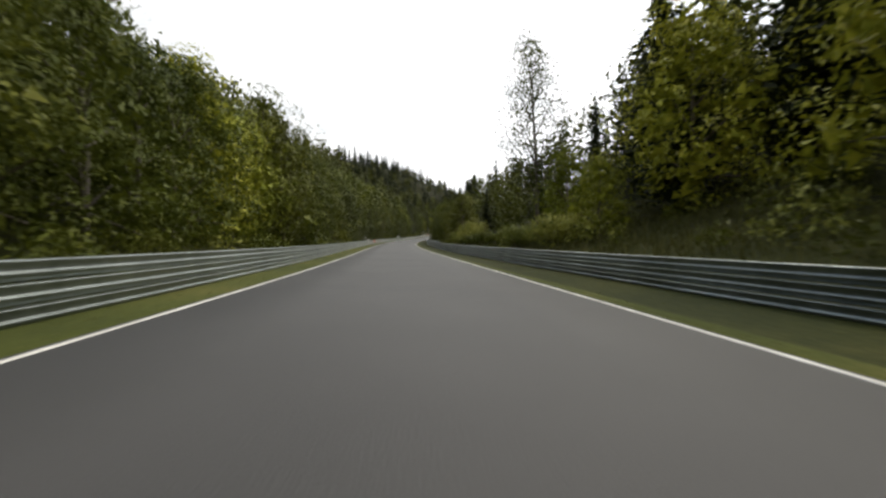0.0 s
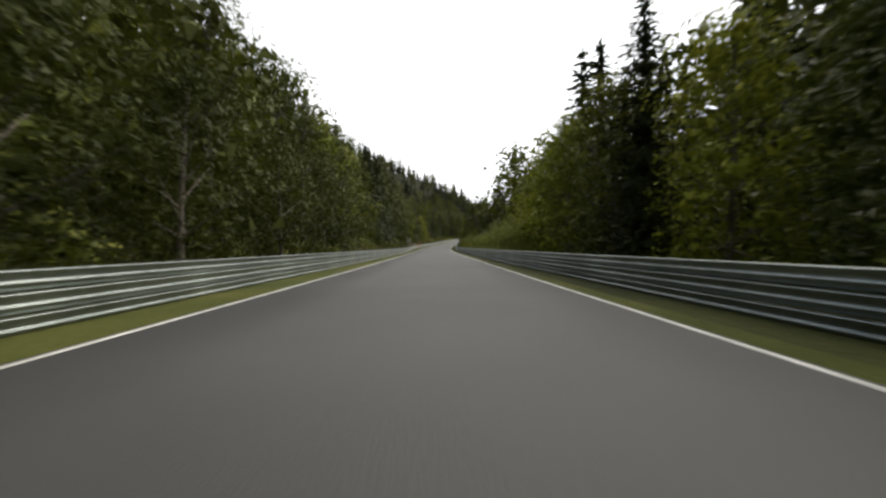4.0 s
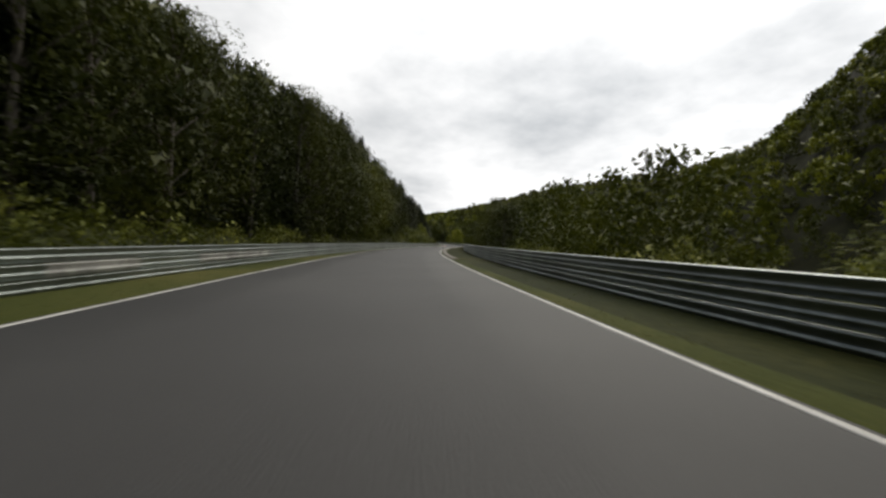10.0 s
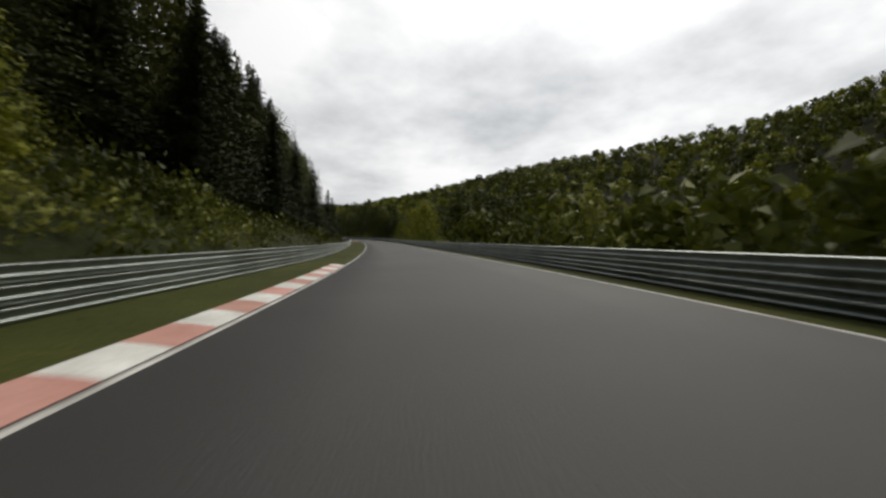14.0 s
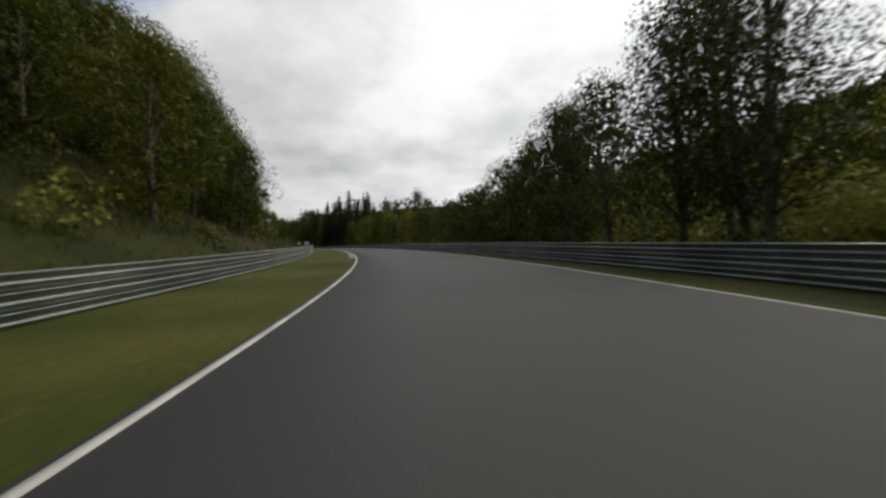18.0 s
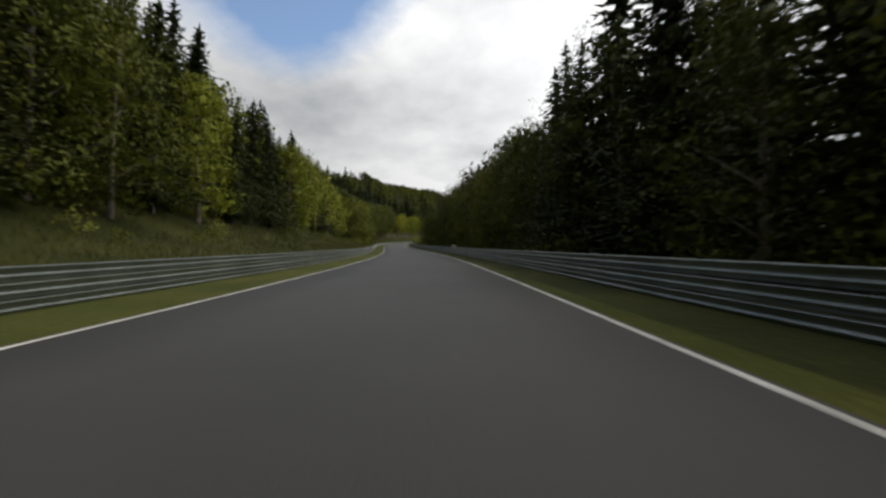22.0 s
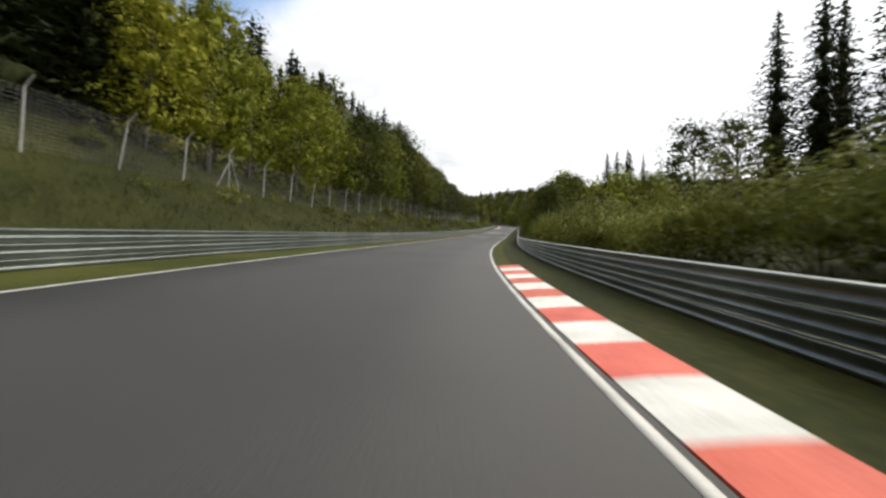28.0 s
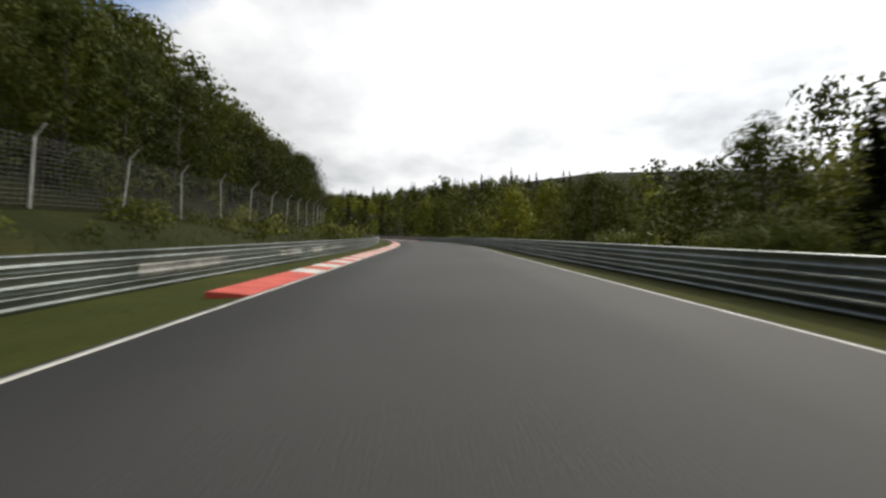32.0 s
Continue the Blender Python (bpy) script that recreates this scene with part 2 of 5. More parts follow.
skyline_limit(1, 22, 20, [34.0, 34.0, 34.0, 34.0, 34.0, 20.2, 19.5, 22.1, 23.6, 29.6, 33.2, 34.9, 33.5, 41.6, 45.6, 48.4, 17.1, 21.5, 28.5, 33.2, 20.6, 15.0, 12.7, 11.8, 12.1, 14.6, 17.8, 18.3, 20.0, 14.2, 14.9, 12.0, 13.4, 15.3, 17.4, 19.3, 12.5, 16.4, 21.4, 24.9, 12.8, 12.5, 13.1, 16.5, 22.0, 26.0, 28.7, 30.3, 35.4, 33.1, 31.3, 30.8, 32.4, 33.6, 34.3, 13.8, 15.5, 15.9, 14.6, 16.1, 11.9, 22.4, 22.3, 21.9, 19.9, 13.1, 9.7, 12.6, 14.8, 17.9, 22.3, 26.7, 30.6, 34.4, 38.1, 43.9, 51.5, 62.9])
skyline_limit(1, 40, 40, [43, 43, 43, 43, 32, 38, 46, 54, 58, 29, 36, 24, 21, 21, 28, 22, 19, 22, 20, 25, 31, 18, 23, 32, 40, 44, 50, 52, 22, 26, 25, 30, 35, 18, 17, 24, 32, 40, 48])
skyline_limit(1, 70, 40, [58, 58, 58, 58, 58, 58, 61, 61, 68, 75, 61, 55, 45, 42, 42, 42, 31, 30, 34, 32, 42, 33, 29, 36, 41, 48, 58, 59, 59, 61, 42, 30, 36, 54, 26, 30, 35, 43, 51])
skyline_limit(1, 125, 40, [105, 105, 105, 105, 105, 105, 105, 105, 110, 127, 134, 88, 111, 77, 72, 68, 66, 51, 51, 44, 49, 58, 53, 43, 47, 53, 58, 61, 65, 68, 74, 79, 59, 50, 48, 39, 38, 41, 47])
skyline_limit(1, 220, 40, [160, 160, 160, 160, 160, 160, 160, 160, 160, 160, 160, 160, 160, 160, 160, 123, 116, 111, 90, 86, 73, 72, 79, 77, 72, 69, 72, 73, 75, 77, 80, 87, 93, 99, 89, 78, 65, 57, 57])
skyline_limit(1, 320, 40, [160, 160, 160, 160, 160, 160, 160, 160, 160, 160, 160, 160, 160, 160, 160, 160, 160, 160, 129, 124, 116, 110, 100, 99, 95, 93, 81, 81, 80, 81, 90, 90, 90, 115, 121, 124, 113, 92, 85])


def skyline_top(s, u):
    """The height over the road's middle line that keeps the wood under the camera's skyline at a place."""
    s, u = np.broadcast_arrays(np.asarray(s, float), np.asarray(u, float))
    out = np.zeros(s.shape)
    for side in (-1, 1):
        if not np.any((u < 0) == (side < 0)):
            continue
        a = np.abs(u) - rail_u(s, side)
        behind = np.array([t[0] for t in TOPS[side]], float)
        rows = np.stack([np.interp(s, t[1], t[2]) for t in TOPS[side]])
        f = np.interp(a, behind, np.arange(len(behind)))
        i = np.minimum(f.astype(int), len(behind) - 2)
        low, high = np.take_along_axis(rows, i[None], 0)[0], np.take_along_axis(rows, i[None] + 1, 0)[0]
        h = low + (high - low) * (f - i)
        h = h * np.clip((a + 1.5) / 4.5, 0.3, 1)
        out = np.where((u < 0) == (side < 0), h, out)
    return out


def swell(x, y, size):
    return (np.sin(x / size + 1.3 * np.sin(y / size * 0.7)) + np.sin(y / size * 1.1 + 1.7 * np.sin(x / size * 0.6 + 2))) / 2


def lift(s, u):
    """The ground's height over the road's middle line."""
    s, u = np.asarray(s, float), np.asarray(u, float)
    out = np.zeros(np.broadcast(s, u).shape)
    for side in (-1, 1):
        if not np.any((u < 0) == (side < 0)):
            continue
        a = np.abs(u) - rail_u(s, side)
        past = np.maximum(a, 0)
        one, two = BANK[side]
        h = -0.035 - 0.015 * np.clip(np.abs(u) - HALF, 0, 5)
        h = h + one(s) * np.minimum(past, 8) + two(s) * np.clip(past - 8, 0, 50)
        if side < 0:
            h = h + UPPER(s) * np.clip(past - 58, 0, 90)
        else:
            h = h + VALLEY(s) * 0.68 * np.clip(np.abs(u) - 70, 0, 200) + (1 - VALLEY(s)) * 0.06 * np.clip(np.abs(u) - 70, 0, 200)
        h = h + np.clip(past / 8, 0, 1) * (0.35 * swell(s, u, 6.0) + 0.12 * swell(u, s, 2.1))
        h = h + 0.13 * np.clip(s - 1335, 0, 190) * np.clip(past / 25, 0, 1)
        # the slope is held down as well, to fit the camera's skyline
        roof = skyline_top(s, u) - 8.0 * np.clip((past - 3) / 22, 0, 1)
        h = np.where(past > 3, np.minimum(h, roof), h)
        h = np.where(np.abs(u) < HALF, -0.09, h)
        out = np.where((u < 0) == (side < 0), h, out)
    return out


def spot(s, u):
    """World places of points at s along the road and u metres to its right, on the ground."""
    x, y, z, h = line(s)
    near = np.clip(u, -80, 80)
    return x + near * np.cos(h) + (u - near), y + near * np.sin(h), z + lift(s, u)


def road_spot(s, u, dz=0.0):
    x, y, z, h = line(s)
    return x + u * np.cos(h), y + u * np.sin(h), z + dz


# ---- world, sun ----
world = bpy.data.worlds.new("world")
scene.world = world
world.use_nodes = True
wn, wl = world.node_tree.nodes, world.node_tree.links
wn.clear()


def wnode(kind, **settings):
    n = wn.new(kind)
    for key, value in settings.items():
        n.inputs[key].default_value = value
    return n


sky = wn.new("ShaderNodeTexSky")
sky.sky_type, sky.sun_disc = "NISHITA", False
SUN_UP, SUN_RIGHT = 46, 55
SUN_AT = Vector((math.sin(radians(SUN_RIGHT)) * math.cos(radians(SUN_UP)), math.cos(radians(SUN_RIGHT)) * math.cos(radians(SUN_UP)), math.sin(radians(SUN_UP))))
sky.sun_elevation, sky.sun_rotation = radians(SUN_UP), radians(SUN_RIGHT)
sky.air_density, sky.dust_density, sky.ozone_density = 1.0, 0.5, 0.3
blue = wnode("ShaderNodeBackground", Strength=0.15)
wl.new(sky.outputs[0], blue.inputs["Color"])
coord = wn.new("ShaderNodeTexCoord")
parts = wn.new("ShaderNodeSeparateXYZ")
wl.new(coord.outputs["Generated"], parts.inputs[0])


def wmath(op, a, b=None, clamp=False):
    n = wn.new("ShaderNodeMath")
    n.operation, n.use_clamp = op, clamp
    for i, v in enumerate((a, b)):
        if v is None:
            continue
        if isinstance(v, (int, float)):
            n.inputs[i].default_value = v
        else:
            wl.new(v, n.inputs[i])
    return n.outputs[0]


up = wmath("ADD", wmath("MAXIMUM", parts.outputs[2], 0.0), 0.22)
flat = wn.new("ShaderNodeCombineXYZ")
wl.new(wmath("DIVIDE", parts.outputs[0], up), flat.inputs[0])
wl.new(wmath("DIVIDE", parts.outputs[1], up), flat.inputs[1])


def wnoise(scale, detail, rough):
    n = wnode("ShaderNodeTexNoise", Scale=scale, Detail=detail, Roughness=rough)
    wl.new(flat.outputs[0], n.inputs["Vector"])
    return n.outputs[0]


def towards(x, y, z):
    """How nearly the sky's direction is that of (x, y, z)."""
    n = wn.new("ShaderNodeVectorMath")
    n.operation = "DOT_PRODUCT"
    wl.new(coord.outputs["Generated"], n.inputs[0])
    n.inputs[1].default_value = Vector((x, y, z)).normalized()
    return n.outputs["Value"]


# a gap in the clouds, high up to the left of the road
high_gap = wmath("MULTIPLY", wmath("SUBTRACT", towards(-0.515, 0.552, 0.656), 0.956), 40.0)
cover = wmath("SUBTRACT", wmath("ADD", wmath("MULTIPLY", wnoise(2.2, 8, 0.6), 2.0), -0.2), high_gap, clamp=True)
ramp = wn.new("ShaderNodeValToRGB")
ramp.color_ramp.elements[0].position, ramp.color_ramp.elements[0].color = 0.33, (0.53, 0.55, 0.57, 1)
ramp.color_ramp.elements[1].position, ramp.color_ramp.elements[1].color = 0.56, (1.0, 1.0, 1.0, 1)
wl.new(wnoise(1.1, 6, 0.55), ramp.inputs[0])
cloud = wnode("ShaderNodeBackground", Strength=1.0)
wl.new(ramp.outputs[0], cloud.inputs["Color"])
# the cloud is brightest about the hidden sun and dullest away from it
shine = wmath("DIVIDE", wmath("MAXIMUM", wmath("ADD", towards(*SUN_AT), 0.35), 0.0), 1.35)
wl.new(wmath("ADD", wmath("MULTIPLY", wmath("POWER", shine, 1.3), 1.0), 0.32), cloud.inputs["Strength"])
both = wn.new("ShaderNodeMixShader")
wl.new(cover, both.inputs[0])
wl.new(blue.outputs[0], both.inputs[1])
wl.new(cloud.outputs[0], both.inputs[2])
wo = wn.new("ShaderNodeOutputWorld")
wl.new(both.outputs[0], wo.inputs[0])

sun = new("sun", bpy.data.lights.new("sun", "SUN"))
sun.data.energy, sun.data.angle, sun.data.color = 1.7, radians(40), (1.0, 0.93, 0.80)
sun.matrix_world = look(SUN_AT * 50, (0, 0, 0))


# ---- materials ----
def material(name, low, high, rough=0.85, scale=1.5, fine=25.0, metal=0.0, bump=0.15, per=0.0, island=0.0, see=0.0, third=None, spec=0.3):
    """A surface whose colour wanders from low to high in broad stains and fine grain; per and island: spread of brightness by object and by piece."""
    m = bpy.data.materials.new(name)
    m.use_nodes = True
    n, l = m.node_tree.nodes, m.node_tree.links
    bsdf = n["Principled BSDF"]
    bsdf.inputs["Roughness"].default_value, bsdf.inputs["Metallic"].default_value = rough, metal
    bsdf.inputs["Specular IOR Level"].default_value = spec
    co = n.new("ShaderNodeTexCoord")
    geo = n.new("ShaderNodeNewGeometry")
    big, small = n.new("ShaderNodeTexNoise"), n.new("ShaderNodeTexNoise")
    for node, sc, de in ((big, scale, 5), (small, fine, 4)):
        node.inputs["Scale"].default_value, node.inputs["Detail"].default_value = sc, de
        l.new(geo.outputs["Position"], node.inputs["Vector"])
    mixed = n.new("ShaderNodeMath")
    mixed.operation = "MULTIPLY_ADD"
    l.new(small.outputs[0], mixed.inputs[0])
    mixed.inputs[1].default_value = 0.45
    half = n.new("ShaderNodeMath")
    half.operation = "MULTIPLY"
    l.new(big.outputs[0], half.inputs[0])
    half.inputs[1].default_value = 0.6
    l.new(half.outputs[0], mixed.inputs[2])
    ra = n.new("ShaderNodeValToRGB")
    ra.color_ramp.elements[0].position, ra.color_ramp.elements[0].color = 0.36, (*low, 1)
    ra.color_ramp.elements[1].position, ra.color_ramp.elements[1].color = 0.68, (*high, 1)
    if third:
        e = ra.color_ramp.elements.new(0.53)
        e.color = (*third, 1)
    l.new(mixed.outputs[0], ra.inputs[0])
    colour = ra.outputs[0]
    for spread, source in ((per, "object"), (island, "island")):
        if not spread:
            continue
        hsv = n.new("ShaderNodeHueSaturation")
        if source == "object":
            src = n.new("ShaderNodeObjectInfo").outputs["Random"]
        else:
            src = geo.outputs["Random Per Island"]
        mr = n.new("ShaderNodeMapRange")
        mr.inputs["To Min"].default_value, mr.inputs["To Max"].default_value = 1 - spread, 1 + spread
        l.new(src, mr.inputs["Value"])
        l.new(mr.outputs[0], hsv.inputs["Value"])
        hue = n.new("ShaderNodeMapRange")
        hue.inputs["To Min"].default_value, hue.inputs["To Max"].default_value = 0.5 + 0.045 * spread, 0.5 - 0.045 * spread
        l.new(src, hue.inputs["Value"])
        l.new(hue.outputs[0], hsv.inputs["Hue"])
        l.new(colour, hsv.inputs["Color"])
        colour = hsv.outputs[0]
    l.new(colour, bsdf.inputs["Base Color"])
    if bump:
        b = n.new("ShaderNodeBump")
        b.inputs["Strength"].default_value, b.inputs["Distance"].default_value = bump, 0.02
        l.new(small.outputs[0], b.inputs["Height"])
        l.new(b.outputs[0], bsdf.inputs["Normal"])
    if see:
        tr = n.new("ShaderNodeBsdfTranslucent")
        l.new(colour, tr.inputs["Color"])
        mx = n.new("ShaderNodeMixShader")
        mx.inputs[0].default_value = see
        l.new(bsdf.outputs[0], mx.inputs[1])
        l.new(tr.outputs[0], mx.inputs[2])
        l.new(mx.outputs[0], n["Material Output"].inputs[0])
    return m


ASPHALT = material("asphalt", (0.0255, 0.0245, 0.0232), (0.0455, 0.0438, 0.0412), 0.75, 0.22, 45, bump=0.35, spec=0.4)
LINE_PAINT = material("line_paint", (0.27, 0.26, 0.235), (0.60, 0.585, 0.545), 0.65, 1.5, 30)
GRASS = material("verge_grass", (0.028, 0.034, 0.007), (0.082, 0.076, 0.020), 0.95, 0.25, 14, bump=0.6, third=(0.045, 0.052, 0.010), spec=0.1)
MEADOW = material("bank_grass", (0.013, 0.017, 0.004), (0.044, 0.043, 0.011), 0.95, 0.2, 6, bump=0.8, third=(0.024, 0.028, 0.0065), spec=0.1)
BROWN = material("dry_bank", (0.016, 0.015, 0.007), (0.048, 0.041, 0.017), 0.95, 0.25, 5, bump=0.8, third=(0.027, 0.026, 0.009), spec=0.1)
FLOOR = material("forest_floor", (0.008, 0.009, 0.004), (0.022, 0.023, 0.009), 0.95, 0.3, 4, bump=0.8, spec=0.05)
STEEL = material("galvanised_steel", (0.14, 0.157, 0.15), (0.30, 0.327, 0.315), 0.38, 0.5, 9, metal=0.88, bump=0.06, per=0.12)
BARK = material("bark", (0.05, 0.042, 0.034), (0.15, 0.13, 0.105), 0.95, 2, 18, bump=0.8, per=0.3)
LEAVES = [
    material("leaves_green", (0.0266, 0.0370, 0.0043), (0.1099, 0.1217, 0.0150), 0.6, 0.16, 3, bump=0, per=0.3, island=0.2, see=0.24, spec=0.1),
    material("leaves_light", (0.085, 0.106, 0.0078), (0.28, 0.29, 0.029), 0.6, 0.16, 3, bump=0, per=0.25, island=0.2, see=0.2, spec=0.1),
    material("leaves_dark", (0.0155, 0.0228, 0.0036), (0.0673, 0.0762, 0.0124), 0.6, 0.16, 3, bump=0, per=0.3, island=0.2, see=0.2, spec=0.1),
]
NEEDLES = material("needles", (0.0112, 0.0169, 0.0050), (0.0488, 0.0577, 0.0176), 0.7, 0.16, 4, bump=0, per=0.3, island=0.25, see=0.15, spec=0.1)
WILLOW = material("willow_leaves", (0.0620, 0.0790, 0.0133), (0.2236, 0.2334, 0.0460), 0.6, 0.16, 3, bump=0, per=0.2, island=0.2, see=0.26, spec=0.1)
KERB_RED = material("kerb_red", (0.42, 0.07, 0.045), (0.62, 0.14, 0.09), 0.7, 2, 25, per=0.15)
KERB_WHITE = material("kerb_white", (0.45, 0.44, 0.40), (0.75, 0.74, 0.70), 0.7, 2, 25, per=0.1)
CONCRETE = material("kerb_concrete", (0.11, 0.10, 0.082), (0.25, 0.228, 0.195), 0.9, 2, 22, bump=0.5, per=0.2)
EARTH = material("bare_earth", (0.068, 0.047, 0.027), (0.135, 0.094, 0.055), 0.95, 0.8, 14, bump=0.7)


# ---- building helpers ----
def mesh(name, verts, faces, mats, smooth=False, slots=None):
    me = bpy.data.meshes.new(name)
    verts = np.asarray(verts, np.float32)
    if isinstance(faces, np.ndarray):
        n, k = faces.shape
        me.vertices.add(len(verts))
        me.vertices.foreach_set("co", verts.ravel())
        me.loops.add(n * k)
        me.loops.foreach_set("vertex_index", faces.astype(np.int32).ravel())
        me.polygons.add(n)
        me.polygons.foreach_set("loop_start", (np.arange(n) * k).astype(np.int32))
    else:
        me.from_pydata(verts.tolist(), [], faces)
    for m in mats:
        me.materials.append(m)
    if slots is not None:
        me.polygons.foreach_set("material_index", np.asarray(slots, np.int32))
    if smooth:
        me.polygons.foreach_set("use_smooth", np.ones(len(me.polygons), bool))
    me.update(calc_edges=True)
    me.validate()
    return me


def ribbon(rows):
    """Quads between rows of points: rows is (n, k, 3)."""
    n, k = rows.shape[:2]
    i = np.arange(n - 1)[:, None] * k + np.arange(k - 1)[None, :]
    f = np.stack([i, i + 1, i + k + 1, i + k], -1).reshape(-1, 4)
    return rows.reshape(-1, 3), f


def part(name, me, parent, label=""):
    ob = new(name, me)
    ob.parent = parent
    return tagged(ob, label)


def empty(name, place=(0, 0, 0)):
    ob = new(name)
    ob.location = place
    return ob


# ---- the ground ----
G_S = np.concatenate([[-1600, -900, -400, -200, -100], np.arange(-60, 1480, 3.0), [1500, 1530, 1570, 1650, 1800, 2100, 2800]])
OUT = [HALF - 0.35, HALF - 0.02, HALF + 0.15, HALF + 0.7]
PAST = [0.0, 0.6, 1.5, 3, 5, 8, 11, 15, 20, 27, 36, 48, 60, 80, 105, 140, 190, 250, 330, 600, 1200, 2400]


def ground_row(s):
    left = [-(rail_u(s, -1) + p) for p in reversed(PAST)] + [-v for v in reversed(OUT)]
    right = OUT + [rail_u(s, 1) + p for p in PAST]
    return np.array(left + right)


g_rows = []
for s in G_S:
    u = ground_row(s)
    g_rows.append(np.stack(spot(np.full(len(u), s), u), 1))
verts, faces = ribbon(np.array(g_rows))
wide = len(PAST) + len(OUT)
cell = np.tile(np.arange(2 * wide - 1), len(G_S) - 1)
row = np.repeat(np.arange(len(G_S) - 1), 2 * wide - 1)
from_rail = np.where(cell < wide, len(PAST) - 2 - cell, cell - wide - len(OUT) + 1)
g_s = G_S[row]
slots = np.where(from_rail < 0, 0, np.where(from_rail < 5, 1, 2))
brown = (cell < wide) & (from_rail >= 0) & (from_rail < 6) & (((g_s > at(4.8)) & (g_s < at(9.8))) | ((g_s > at(18.6)) & (g_s < at(19.6))))
slots = np.where(brown, 3, slots)
open_bank = (cell < wide) & (from_rail >= 0) & (from_rail < 8) & (((g_s > at(16)) & (g_s < at(25.4))) | ((g_s > at(26)) & (g_s < at(30.2)))) & ~brown
slots = np.where(open_bank, 1, slots)
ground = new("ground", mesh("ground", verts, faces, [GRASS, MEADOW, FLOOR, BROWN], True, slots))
tagged(ground, "grassy verges and wooded slopes beside the road", "ground", kind="structure")

R_S = np.arange(-39, 1476, 2.0)
R_U = np.array([-HALF - 0.12, -HALF - 0.1, -1.7, 0, 1.7, HALF + 0.1, HALF + 0.12])
R_Z = np.array([-0.15, 0, 0.0, 0.0, 0.0, 0, -0.15])
rows = np.array([np.stack(road_spot(np.full(7, s), R_U, R_Z), 1) for s in R_S])
verts, faces = ribbon(rows)
road = tagged(new("road", mesh("road", verts, faces, [ASPHALT])), "worn grey asphalt race track", "road", kind="structure")


def stripe(name, s0, s1, u0, u1, z, mat, label, category, step=2.0):
    s = np.linspace(s0, s1, max(2, int((s1 - s0) / step) + 1))
    r = np.stack([np.stack(road_spot(s, u, dz), 1) for u, dz in ((u0, z - 0.05), (u0, z), (u1, z), (u1, z - 0.05))], 1)
    v, f = ribbon(r)
    return tagged(new(name, mesh(name, v, f, [mat])), label, category, kind="structure")


for side in (-1, 1):
    a, b = sorted((side * (HALF - 0.05), side * (HALF + 0.04)))
    stripe("edge_line", -38, 1470, a, b, 0.005, LINE_PAINT, "worn white edge line painted on asphalt", "road marking")


# ---- guard rails ----
def beam_rows(s, side, low, tall, deep):
    """A W-shaped beam swept along the rail's line: rows of profile points."""
    prof = np.array([(0.0, 0.02), (0.052, 0.17), (0.072, 0.31), (0.078, 0.375), (0.075, 0.405), (0.062, 0.425), (0.034, 0.45), (0.03, 0.50), (0.052, 0.68), (0.072, 0.82), (0.078, 0.885), (0.075, 0.915), (0.062, 0.935), (0.0, 0.965), (-0.012, 0.965), (-0.012, 0.02)])
    ru = rail_u(s, side)
    rows = []
    for si, u in zip(s, ru):
        base = lift(si, side * u)
        uu = side * (u - deep - prof[:, 0])
        rows.append(np.stack(road_spot(np.full(len(prof), si), uu, base + low + tall * prof[:, 1]), 1))
    return np.array(rows)


def post_mesh(height):
    bm = bmesh.new()
    bmesh.ops.create_cube(bm, size=1)
    for v in bm.verts:
        v.co = Vector((v.co.x * 0.10, v.co.y * 0.055, (v.co.z + 0.5) * height - 0.25 * (v.co.z < 0)))
    bmesh.ops.bevel(bm, geom=bm.edges[:], offset=0.008, segments=1, affect="EDGES")
    me = bpy.data.meshes.new("post")
    bm.to_mesh(me)
    bm.free()
    me.materials.append(STEEL)
    return me


POST = {3: post_mesh(0.80), 4: post_mesh(1.06)}
BEAM = {3: (-0.05, 0.295), 4: (-0.06, 0.287)}
STRETCH = 24.0
for side in (-1, 1):
    for k in range(int((1470 + 36) / STRETCH)):
        s0 = -36 + k * STRETCH
        tall = 4 if side > 0 and 50 < s0 < 100 else 3
        x, y, z = road_spot(s0, side * rail_u(s0, side), float(lift(s0, side * rail_u(s0, side))))
        rail = empty("guard_rail", (float(x), float(y), float(z)))
        what = "four-beam" if tall == 4 else "triple"
        tagged(rail, "dull galvanised steel %s crash barrier on posts in grass" % what, "guard rail", "guard rails along the track")
        s = np.linspace(s0, s0 + STRETCH, 13)
        for b in range(tall):
            low, pitch = BEAM[tall]
            rows = beam_rows(s, side, low + pitch * b, pitch, 0.06) - np.array([x, y, z])
            v, f = ribbon(np.concatenate([rows, rows[:, :1]], 1))
            part("beam", mesh("beam", v, f, [STEEL]), rail)
        for j in range(6):
            sp = s0 + 2 + j * 4
            up_ = float(side * rail_u(sp, side))
            px, py, pz = road_spot(sp, up_, float(lift(sp, up_)))
            p = part("post", POST[tall], rail)
            p.matrix_basis = pose(float(px - x), float(py - y), float(pz - z), 0, 0, math.degrees(float(line(sp)[3])))


# ---- trees ----
rng = np.random.default_rng(7)


